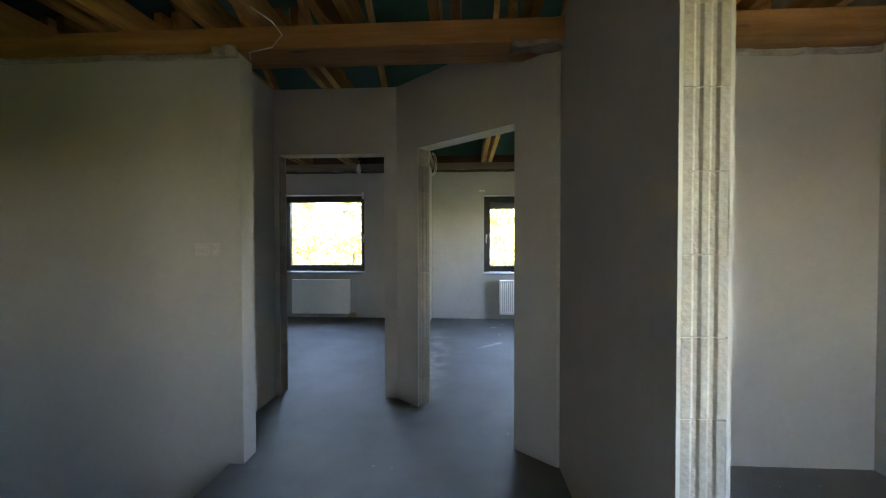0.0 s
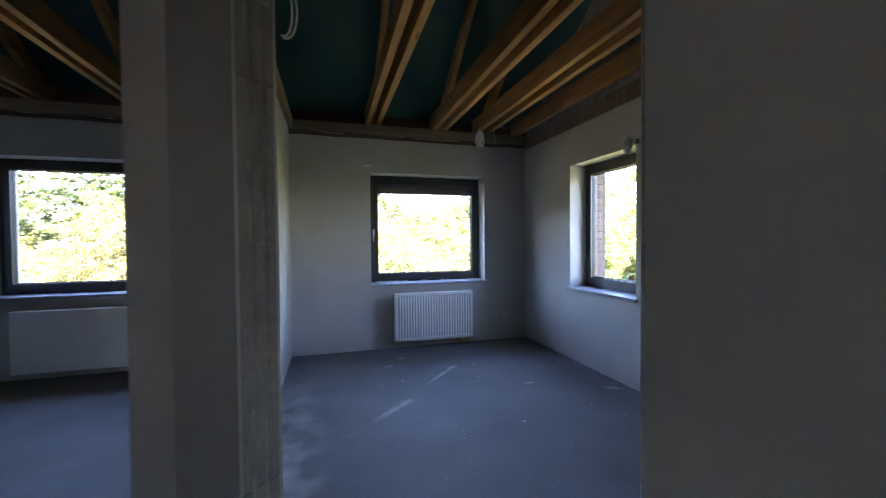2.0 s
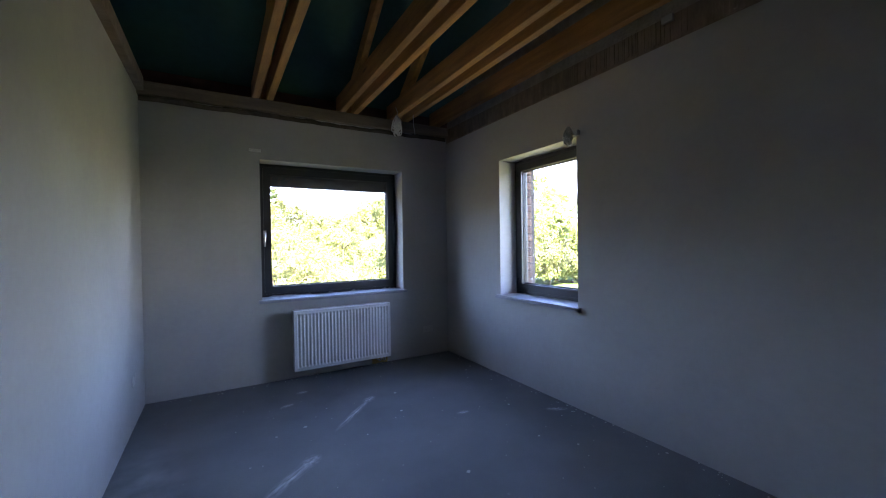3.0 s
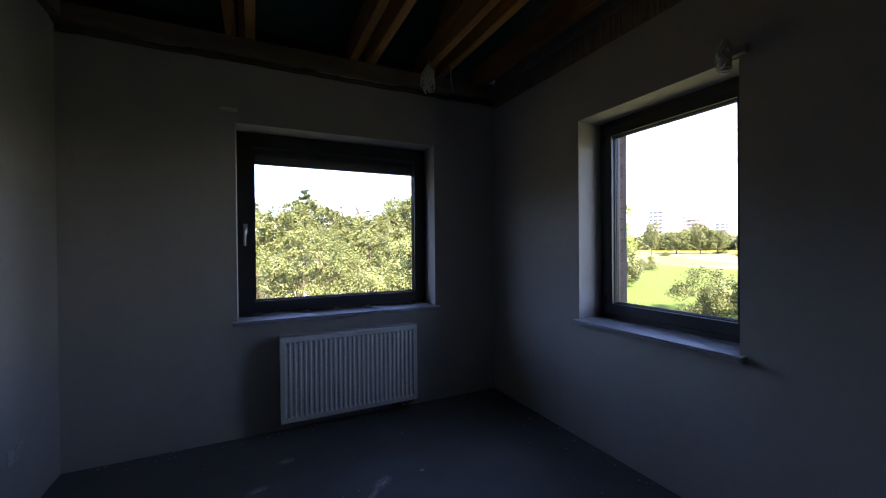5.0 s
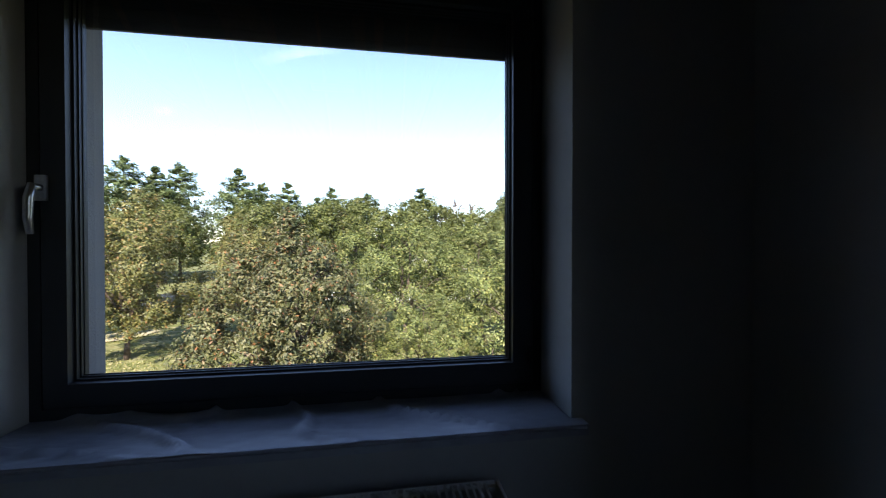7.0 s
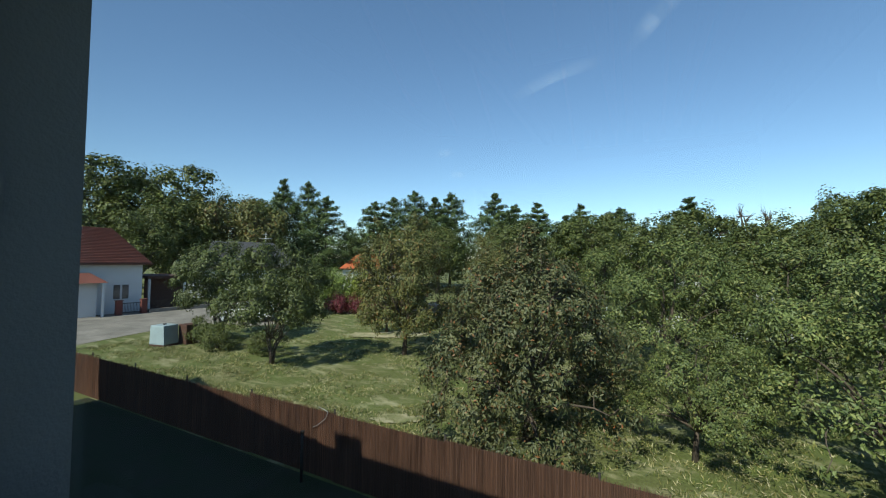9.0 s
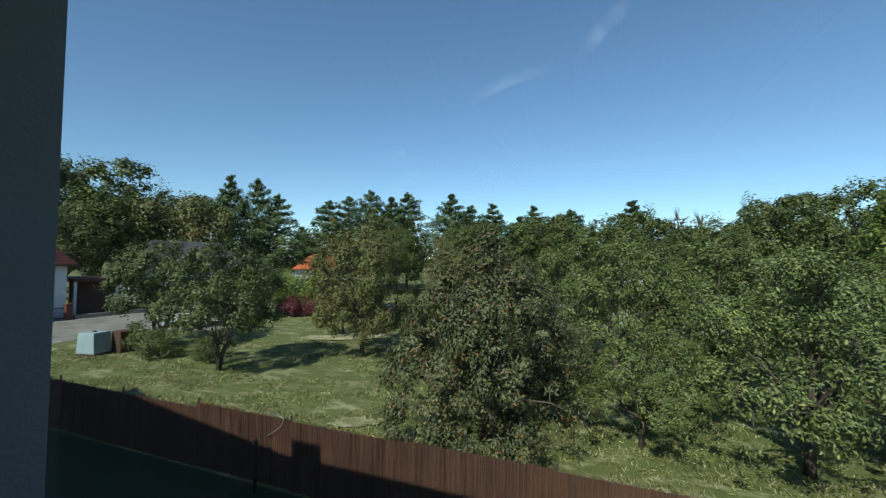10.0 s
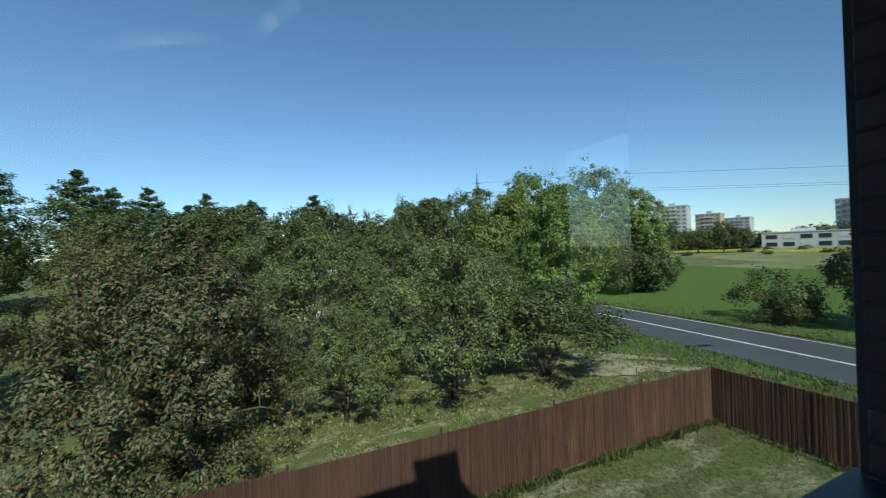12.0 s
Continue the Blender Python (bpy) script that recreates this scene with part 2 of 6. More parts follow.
PINE = material("yellow pine timber", (0.45, 0.22, 0.065), 0.7, scale=3.0, spread=0.3, grain=50, bump=0.2, stretch=(6, 0.5, 6), second=(0.24, 0.12, 0.042), random_spread=0.25)
PINE_X = material("pine beam", (0.42, 0.205, 0.07), 0.7, scale=3.0, spread=0.3, grain=50, bump=0.2, stretch=(0.5, 6, 6), second=(0.24, 0.115, 0.042), random_spread=0.1)
knotty(PINE, (4, 1, 4))
knotty(PINE_X, (1, 4, 4))
PLATE = material("grey weathered timber", (0.21, 0.165, 0.12), 0.85, scale=3, spread=0.3, grain=50, bump=0.3, stretch=(0.5, 5, 5))
MEMBRANE = material("green roofing membrane", (0.010, 0.066, 0.058), 0.6, scale=0.7, spread=0.3, grain=20, bump=0.3, bump_scale=2.0)
TILES = material("roof covering", (0.12, 0.10, 0.10), 0.8, scale=3, spread=0.2, grain=20)
FRAME = material("anthracite window profile", (0.028, 0.031, 0.036), 0.42, scale=3, spread=0.1, grain=300, bump=0.05)
GASKET = material("black rubber gasket", (0.012, 0.012, 0.012), 0.6, scale=3, spread=0.1, grain=100, bump=0)
GLASS = glass_material()
SILL = material("filmed grey window board", (0.34, 0.35, 0.39), 0.35, scale=3.5, spread=0.2, grain=18, bump=0.55, bump_scale=6, stretch=(1, 2.5, 1))
WHITE = material("white enamel", (0.80, 0.80, 0.79), 0.35, scale=2, spread=0.04, grain=80, bump=0.03)
WHITE_PLASTIC = material("white plastic", (0.72, 0.72, 0.70), 0.5, scale=8, spread=0.08, grain=60, bump=0.05)
STEEL = material("satin metal", (0.55, 0.55, 0.56), 0.35, metal=1.0, scale=9, spread=0.1, grain=120, bump=0.02)
SLAT = material("dark shutter slat", (0.05, 0.052, 0.058), 0.5, scale=6, spread=0.12, grain=80, bump=0.05)
# white render set to dark grey: the reveal's shade is in the colour
SHADED_RENDER = material("white render darkened for shade", (0.20, 0.20, 0.205), 0.9, scale=2, spread=0.08, grain=120, bump=0.3, bump_scale=120, speck=0.9)
BRICK = material("brown clinker brick", (0.085, 0.045, 0.032), 0.85, scale=9, spread=0.35, grain=60, bump=0.5, bump_scale=45, random_spread=0.3)
# mortar tone taken nearly to black to carry the reveal's shade
SHADE_REVEAL = material("mortar darkened for shade", (0.05, 0.042, 0.038), 0.95, scale=8, spread=0.3, grain=60, bump=0.5)
FOAM = material("yellow mounting foam", (0.45, 0.33, 0.13), 0.9, scale=12, spread=0.3, grain=50, bump=0.8, bump_scale=25)
GRASS = ground_material()
BLADES = leaf_material("grass blades", [(0.0, (0.06, 0.080, 0.018)), (0.5, (0.135, 0.16, 0.036)), (0.72, (0.22, 0.205, 0.06)), (0.9, (0.36, 0.32, 0.16)), (1.0, (0.5, 0.46, 0.28))], 0.2)
BLADES_GREEN = leaf_material("green grass blades", [(0.0, (0.045, 0.068, 0.014)), (0.5, (0.095, 0.128, 0.026)), (0.85, (0.15, 0.17, 0.04)), (1.0, (0.27, 0.24, 0.10))], 0.25)
MEADOW = material("bright meadow", (0.088, 0.140, 0.030), 0.95, scale=0.25, spread=0.3, grain=3.5, bump=0.5, bump_scale=6, second=(0.105, 0.14, 0.04), spec=0.02)
DRY = material("dry tan meadow", (0.25, 0.235, 0.11), 0.95, scale=0.1, spread=0.3, grain=2, bump=0.6, bump_scale=4, second=(0.15, 0.18, 0.06), spec=0.1)
FLOWER = material("yellow flowering weeds", (0.42, 0.34, 0.05), 0.95, scale=0.3, spread=0.5, grain=3, bump=0.8, bump_scale=3, second=(0.16, 0.19, 0.05), spec=0.1)
SAND = material("pale sandy soil", (0.43, 0.37, 0.25), 0.95, scale=1.6, spread=0.3, grain=9, bump=0.6, bump_scale=10, second=(0.15, 0.165, 0.06), spec=0.1)
# near-black ground colour with the house's shade painted in
SHADE_GROUND = material("ground darkened for house shade", (0.035, 0.034, 0.024), 0.95, scale=1.5, spread=0.5, grain=14, bump=0.8, bump_scale=12, second=(0.025, 0.038, 0.016), spec=0.1)
GRAVEL = material("pale gravel drive", (0.27, 0.245, 0.21), 0.95, scale=0.7, spread=0.35, grain=5.5, bump=0.9, bump_scale=6, spec=0.1, speck=0.35)
ASPHALT = material("grey asphalt", (0.085, 0.087, 0.092), 0.9, scale=0.8, spread=0.2, grain=30, bump=0.3, spec=0.3)
LINE = material("white road paint", (0.62, 0.62, 0.60), 0.8, scale=2, spread=0.2, grain=20)
REED = material("brown reed", (0.18, 0.088, 0.052), 0.85, scale=1.2, spread=0.4, grain=40, bump=0.2, stretch=(3, 3, 0.5), island=True, random_spread=0.42)
REED_BACK = material("dark reed mat", (0.10, 0.05, 0.032), 0.95, scale=4, spread=0.3, grain=60, bump=0.3, stretch=(8, 8, 0.5))
POST = material("dark steel post", (0.045, 0.04, 0.036), 0.9, spec=0.1, scale=5, spread=0.2, grain=40)
BARK = material("tree bark", (0.11, 0.085, 0.065), 0.95, scale=6, spread=0.35, grain=30, bump=0.8, bump_scale=18, stretch=(1, 1, 0.3), spec=0.2)
RED_ROOF = material("red roof tiles", (0.22, 0.075, 0.05), 0.8, scale=2, spread=0.25, grain=12, bump=0.4)
ORANGE_ROOF = material("orange roof tiles", (0.48, 0.12, 0.04), 0.8, scale=2, spread=0.2, grain=12, bump=0.4)
GREY_ROOF = material("dark grey roof", (0.06, 0.058, 0.062), 0.8, scale=2, spread=0.2, grain=12, bump=0.3)
HOUSE_WHITE = material("white house render", (0.66, 0.66, 0.66), 0.9, scale=1, spread=0.06, grain=20, bump=0.1)
DARK_GLASS = material("dark window glass", (0.03, 0.035, 0.045), 0.12, scale=1, spread=0.1, grain=5, bump=0)
WOOD_DARK = material("dark brown wood", (0.08, 0.035, 0.022), 0.8, scale=3, spread=0.3, grain=20)
RED_BRICK = material("red gate brick", (0.16, 0.045, 0.035), 0.85, scale=6, spread=0.3, grain=20, bump=0.4)
PANEL_GREY = material("pale tower panel", (0.50, 0.49, 0.47), 0.85, scale=0.2, spread=0.1, grain=2, bump=0)
PANEL_ORANGE = material("orange tower panel", (0.50, 0.36, 0.24), 0.85, scale=0.2, spread=0.1, grain=2, bump=0)
PANEL_RED = material("faded red panel", (0.42, 0.16, 0.14), 0.85, scale=0.2, spread=0.1, grain=2, bump=0)
PANEL_BLUE = material("faded blue panel", (0.20, 0.28, 0.42), 0.85, scale=0.2, spread=0.1, grain=2, bump=0)
TANK = material("pale plastic tank", (0.32, 0.39, 0.41), 0.5, scale=2, spread=0.12, grain=20, bump=0.1)
TOWER_GLASS = material("pale distant window glass", (0.19, 0.21, 0.24), 0.3, scale=1, spread=0.15, grain=5, bump=0)
GALV = material("galvanised steel", (0.55, 0.56, 0.57), 0.45, metal=0.7, scale=4, spread=0.15, grain=30, bump=0.05)
LEAF_GREEN = leaf_material("cherry leaves", [(0.0, (0.058, 0.080, 0.021)), (0.5, (0.122, 0.156, 0.043)), (0.9, (0.195, 0.222, 0.066)), (1.0, (0.28, 0.26, 0.08))])
LEAF_RUST = leaf_material("rusty cherry leaves", [(0.0, (0.044, 0.059, 0.020)), (0.5, (0.100, 0.108, 0.042)), (0.88, (0.146, 0.142, 0.056)), (0.955, (0.165, 0.100, 0.042)), (1.0, (0.261, 0.094, 0.029))])
LEAF_YELLOW = leaf_material("yellowing leaves", [(0.0, (0.066, 0.080, 0.022)), (0.5, (0.128, 0.136, 0.037)), (0.88, (0.185, 0.165, 0.047)), (1.0, (0.235, 0.12, 0.04))])
LEAF_BRIGHT = leaf_material("bright broad leaves", [(0.0, (0.072, 0.115, 0.020)), (0.5, (0.155, 0.212, 0.036)), (0.9, (0.225, 0.275, 0.052)), (1.0, (0.235, 0.24, 0.052))])
LEAF_LIGHT = leaf_material("yellow-green broad leaves", [(0.0, (0.075, 0.110, 0.018)), (0.5, (0.145, 0.185, 0.032)), (1.0, (0.22, 0.24, 0.05))])
LEAF_DARK = leaf_material("dark foliage", [(0.0, (0.057, 0.075, 0.020)), (0.6, (0.108, 0.131, 0.033)), (1.0, (0.170, 0.178, 0.046))], 0.25)
NEEDLE = leaf_material("pine needles", [(0.0, (0.055, 0.085, 0.030)), (0.6, (0.105, 0.148, 0.048)), (1.0, (0.160, 0.196, 0.066))], 0.25)
LEAF_MID = leaf_material("maple leaves", [(0.0, (0.042, 0.056, 0.015)), (0.5, (0.084, 0.105, 0.027)), (1.0, (0.145, 0.164, 0.044))])
LEAF_RED = leaf_material("crimson shrub leaves", [(0.0, (0.088, 0.011, 0.018)), (0.7, (0.154, 0.022, 0.036)), (1.0, (0.110, 0.075, 0.030))])
LEAF_LIME = leaf_material("lime shrub leaves", [(0.0, (0.14, 0.18, 0.02)), (1.0, (0.26, 0.28, 0.04))])


# ---- building helpers ----
def box(bm, x0, x1, y0, y1, z0, z1):
    v = [bm.verts.new(p) for p in ((x0, y0, z0), (x1, y0, z0), (x1, y1, z0), (x0, y1, z0), (x0, y0, z1), (x1, y0, z1), (x1, y1, z1), (x0, y1, z1))]
    for idx in ((3, 2, 1, 0), (4, 5, 6, 7), (0, 1, 5, 4), (1, 2, 6, 5), (2, 3, 7, 6), (3, 0, 4, 7)):
        bm.faces.new([v[i] for i in idx])
    return v


def rounded(bm, width, segments=2):
    bmesh.ops.bevel(bm, geom=bm.edges[:], offset=width, segments=segments, affect="EDGES", profile=0.7)


def boxes(*dims, bevel=0.0):
    bm = bmesh.new()
    for d in dims:
        box(bm, *d)
    if bevel:
        rounded(bm, bevel)
    return bm


def prism(bm, outline, z0, z1):
    """Upright prism over a plan outline, given anticlockwise."""
    lo = [bm.verts.new((x, y, z0)) for x, y in outline]
    hi = [bm.verts.new((x, y, z1)) for x, y in outline]
    n = len(outline)
    bm.faces.new(lo[::-1])
    bm.faces.new(hi)
    for i in range(n):
        bm.faces.new((lo[i], lo[(i + 1) % n], hi[(i + 1) % n], hi[i]))


def tube(bm, points, radii, sides=6, cap=True):
    """Tapered round tube along points."""
    rings = []
    for i, p in enumerate(points):
        p = Vector(p)
        a = Vector(points[max(i - 1, 0)])
        b = Vector(points[min(i + 1, len(points) - 1)])
        d = (b - a).normalized()
        u = d.orthogonal().normalized()
        if i:
            u = (last - d * last.dot(d)).normalized()
        last = u
        w = d.cross(u)
        r = radii[i] if isinstance(radii, (list, tuple)) else radii
        rings.append([bm.verts.new(p + r * (math.cos(k * math.tau / sides) * u + math.sin(k * math.tau / sides) * w)) for k in range(sides)])
    for r0, r1 in zip(rings, rings[1:]):
        for k in range(sides):
            f = bm.faces.new((r0[k], r0[(k + 1) % sides], r1[(k + 1) % sides], r1[k]))
            f.smooth = True
    if cap:
        bm.faces.new(rings[0][::-1])
        bm.faces.new(rings[-1])


def base_of(ob):
    p = Vector((0, 0, 0))
    while ob is not None:
        p += ob.location
        ob = ob.parent
    return p


def part(name, bm, mat, parent=None, label=""):
    """One mesh object from a bmesh in world coordinates, under parent."""
    if parent is not None:
        bmesh.ops.translate(bm, vec=-base_of(parent), verts=bm.verts[:])
    me = bpy.data.meshes.new(name)
    bm.normal_update()
    bm.to_mesh(me)
    bm.free()
    for mt in (mat if isinstance(mat, (list, tuple)) else (mat,)):
        me.materials.append(mt)
    ob = new(name, me)
    ob.parent = parent
    return tagged(ob, label) if label else ob


def structure(name, bm, mat, label="", category="structure"):
    return tagged(part(name, bm, mat), label, category, kind="structure")


def thing(name, at, label, category, group="", kind=""):
    ob = new(name)
    ob.empty_display_size = 0.1
    ob.location = at
    return tagged(ob, label, category, group, kind)


def same_mesh(name, me, parent, at, turn=0.0):
    """Another object on the same mesh under parent, at a place of the world."""
    ob = new(name, me)
    ob.parent = parent
    ob.location = Vector(at) - base_of(parent)
    ob.rotation_euler[2] = turn
    return ob



# ---- the house: walls, floors, roof ----
def roof_z(y):
    return 2.85 + 0.7 * min(6.9 - y, y + 4.2)


bm = boxes((-12.0, -2.81, 6.745, 7.205, -3.4, 2.6), (-2.81, -1.28, 6.745, 7.205, -3.4, 0.78), (-2.81, -1.28, 6.745, 7.205, 2.18, 2.6), (-1.28, 0.83, 6.745, 7.205, -3.4, 2.6), (0.83, 2.31, 6.745, 7.205, -3.4, 0.77), (0.83, 2.31, 6.745, 7.205, 2.15, 2.6), (2.31, 3.36, 6.745, 7.205, -3.4, 2.6))
wall_north = structure("wall_north", bm, PLASTER, "pale plastered outer wall with two window openings", "wall")
bm = boxes((2.9, 3.36, 5.71, 6.745, -3.4, 2.53), (2.9, 3.36, 4.75, 5.71, -3.4, 0.77), (2.9, 3.36, 4.75, 5.71, 2.13, 2.53), (2.9, 3.36, 0.5, 4.75, -3.4, 2.53), (2.9, 3.36, -0.9, 0.5, -3.4, 0.8), (2.9, 3.36, -0.9, 0.5, 2.15, 2.53), (2.9, 3.36, -4.2, -0.9, -3.4, 2.53))
wall_east = structure("wall_east", bm, PLASTER, "pale plastered outer wall with a tall window opening", "wall")
bm = boxes((-12.0, 0.56, -4.66, -4.2, -3.4, 2.6), (0.56, 1.04, -4.66, -4.2, -3.4, 0.8), (0.56, 1.04, -4.66, -4.2, 2.5, 2.6), (1.04, 1.9, -4.66, -4.2, -3.4, 2.6), (1.9, 2.7, -4.66, -4.2, -3.4, 0.8), (1.9, 2.7, -4.66, -4.2, 2.1, 2.6), (2.7, 3.36, -4.66, -4.2, -3.4, 2.6))
structure("wall_south", bm, PLASTER, "pale plastered outer wall behind the landing", "wall")
structure("wall_west", boxes((-12.46, -12.0, -4.66, 7.205, -3.4, 2.6)), PLASTER, "pale plastered outer wall", "wall")
for side, gx0, gx1 in (("gable_east", 3.0, 3.36), ("gable_west", -12.46, -12.1)):
    bm = bmesh.new()
    lo = [bm.verts.new((gx0, y, z)) for y, z in ((-4.2, 2.7), (6.9, 2.7), (6.9, 2.8), (1.35, 6.65), (-4.2, 2.8))]
    hi = [bm.verts.new((gx1, y, z)) for y, z in ((-4.2, 2.7), (6.9, 2.7), (6.9, 2.8), (1.35, 6.65), (-4.2, 2.8))]
    bm.faces.new(lo[::-1])
    bm.faces.new(hi)
    for i in range(5):
        bm.faces.new((lo[i], lo[(i + 1) % 5], hi[(i + 1) % 5], hi[i]))
    bmesh.ops.recalc_face_normals(bm, faces=bm.faces[:])
    structure(side, bm, MORTAR, "rough masonry gable under the roof", "wall")

floor = structure("floor", boxes((-12.0, -0.93, 2.345, 6.745, -0.3, 0.0), (-0.93, 2.9, -4.2, 6.745, -0.3, 0.0)), SCREED, "bare grey cement screed floor with pale scuff marks", "floor")
structure("floor_below", boxes((-12.0, 2.9, -4.2, 6.745, -3.2, -3.0)), SCREED, "bare screed of the storey below the stairwell", "floor")
structure("floor_edge", boxes((-0.934, -0.9301, -4.2, 2.214, -0.3, -0.012)), MORTAR, "rough dark edge of the floor slab at the stairwell", "slab")

# rooms
structure("wall_partition", boxes((-0.22, -0.085, 3.40, 6.745, 0, 2.62)), PLASTER, "pale plastered partition between two bare rooms", "wall")
TH = 0.14
D0, D1 = Vector((-0.085, 3.257, 0)), Vector((1.04, 2.286, 0))
DD = (D1 - D0).normalized()
DN = Vector((-DD.y, DD.x, 0))
DOOR_A, DOOR_B, LIP = 0.267, 1.19, 0.011


def along(s, d):
    p = D0 + DD * s + DN * d
    return (p.x, p.y)


bm = bmesh.new()
prism(bm, [(-0.19, 3.257), (-0.085, 3.257), along(0, TH), (-0.08, 3.397), (-0.19, 3.397)], 0, 2.66)
prism(bm, [along(0.0, 0.001), along(DOOR_A - 0.02, 0.001), along(DOOR_A - 0.02, TH), along(0.0, TH)], 0, 2.66)
prism(bm, [along(DOOR_B + 0.02, 0), along(1.486, 0), (1.20, 2.286), (1.20, 2.50), along(DOOR_B + 0.02, TH)], 0, 2.66)
prism(bm, [along(DOOR_A - 0.02, 0.001), along(DOOR_B + 0.02, 0.001), along(DOOR_B + 0.02, TH), along(DOOR_A - 0.02, TH)], 2.10, 2.66)
for s0, s1 in ((DOOR_A - 0.02, DOOR_A), (DOOR_B, DOOR_B + 0.02)):
    prism(bm, [along(s0, 0.001), along(s1, 0.001), along(s1, LIP), along(s0, LIP)], 0, 2.10)
    prism(bm, [along(s0, TH - LIP), along(s1, TH - LIP), along(s1, TH), along(s0, TH)], 0, 2.10)
wall_diagonal = structure("wall_diagonal", bm, PLASTER, "pale plastered wall set askew with a bare doorway", "wall")
bm = boxes((-3.6, -1.135, 3.257, 3.397, 0, 2.66), (-1.135, -0.19, 3.257, 3.397, 2.10, 2.66), (-1.135, -1.115, 3.257, 3.268, 0, 2.10), (-1.135, -1.115, 3.386, 3.397, 0, 2.10))
wall_hall = structure("wall_hall", bm, PLASTER, "pale plastered hall wall with a bare doorway", "wall")
structure("wall_niche", boxes((-3.6, -1.155, 2.36, 3.256, 0, 2.66)), PLASTER, "pale plastered side of a shallow hall niche", "wall")
structure("wall_landing", boxes((-12.0, -0.84, 2.22, 2.36, -3.0, 2.47)), PLASTER, "beige plastered wall facing the landing", "wall")
bm = boxes((1.06, 1.20, 1.04, 2.286, 0, 2.66), (1.06, 1.06 + LIP, 1.02, 1.04, 0, 2.66), (1.20 - LIP, 1.20, 1.02, 1.04, 0, 2.66))
wall_stub = structure("wall_stub", bm, PLASTER, "plastered wall stub ending in bare blocks", "wall")
structure("wall_side_room", boxes((1.20, 2.9, 2.36, 2.50, 0, 2.47)), PLASTER, "bright plastered wall of the side room", "wall")
# unseen wall, added so side-room light enters only through the opening
structure("light_stop_side", boxes((1.06, 1.20, -4.2, -0.2, 0, 2.6)), PLASTER, "unseen plastered wall added to limit light from the side room", "wall")
# unseen wall, added to shield the landing wall from the windows' light
structure("light_stop_stair", boxes((-1.07, -0.935, -4.2, 0.65, -3.0, 2.6)), PLASTER, "unseen plastered wall added to keep light off the landing wall", "wall")
structure("wall_head_south", boxes((-12.0, 3.0, -4.32, -4.2, 2.602, 2.86)), MORTAR, "masonry closing the eaves", "wall")
structure("wall_head_east", boxes((3.0, 3.36, -4.2, 7.2, 2.535, 2.698)), MORTAR, "masonry course under the gable", "wall")
structure("wall_closing", boxes((-3.74, -3.6, 2.37, 6.745, 0, 2.62)), PLASTER, "pale plastered wall", "wall")
structure("wall_landing_west", boxes((-4.6, -4.46, -4.2, 2.21, -3.0, 2.62)), PLASTER, "pale plastered wall", "wall")


def jamb_blocks(parent, origin, way, out, width, height, first):
    """Stack of grooved blocks on a wall's bare end: way along the wall's thickness, out from the end."""
    bm = bmesh.new()
    g, dpt = 0.026, 0.005
    w = width
    prof = [(0, 0), (0, 0.02)]
    for c in (w * 0.32, w * 0.68):
        prof += [(c - g / 2, 0.02), (c - g / 2 + 0.008, 0.02 - dpt), (c + g / 2 - 0.008, 0.02 - dpt), (c + g / 2, 0.02)]
    prof += [(w, 0.02), (w, 0)]
    outline = [tuple((Vector(way) * a + Vector(out) * b)[:2]) for a, b in prof]
    area = sum(p[0] * q[1] - q[0] * p[1] for p, q in zip(outline, outline[1:] + outline[:1]))
    if area < 0:
        outline = outline[::-1]
    prism(bm, outline, 0, 0.2145)
    me = bpy.data.meshes.new("block")
    bm.normal_update()
    bm.to_mesh(me)
    bm.free()
    me.materials.append(BLOCK)
    fill = [tuple((Vector(origin) + Vector(way) * a + Vector(out) * o)[:2]) for a, o in ((0.001, 0.0), (0.001, 0.0145), (w - 0.001, 0.0145), (w - 0.001, 0.0))]
    if sum(p[0] * q[1] - q[0] * p[1] for p, q in zip(fill, fill[1:] + fill[:1])) < 0:
        fill = fill[::-1]
    bm = bmesh.new()
    prism(bm, fill, 0.001, height - 0.002)
    part("mortar_bed", bm, MORTAR, parent, "grey mortar between blocks")
    z = first
    while z + 0.2 < height:
        shift = 0.0015 * math.sin(z * 37)
        same_mesh("block", me, parent, Vector(origin) + Vector(out) * shift + Vector((0, 0, z)))
        z += 0.2185


# timber: plates, joists, rafters
structure("wall_plate_north", boxes((-3.6, 2.91, 6.695, 6.86, 2.603, 2.712), bevel=0.006), PLATE, "greyish timber wall plate under the joists", "beam")
structure("wall_plate_partition", boxes((-0.21, -0.035, 3.5, 6.69, 2.623, 2.735), bevel=0.006), PLATE, "greyish timber wall plate on the partition", "beam")
structure("eave_board", boxes((-3.6, 3.0, 6.87, 6.9, 2.6, 2.87)), WOOD_DARK, "dark board closing the eaves", "board")
bm = boxes((2.912, 3.0, 2.53, 6.744, 2.532, 2.70))
rib_rng = random.Random(8)
y = 2.54
while y < 6.66:
    wd = rib_rng.uniform(0.006, 0.022)
    box(bm, 2.912 - rib_rng.uniform(0.001, 0.005), 2.9125, y, y + wd, 2.534 + rib_rng.uniform(0.0, 0.03), 2.698)
    y += wd + rib_rng.uniform(0.004, 0.02)
structure("brick_course", bm, HOLLOW, "unplastered porous masonry course under the roof", "wall")


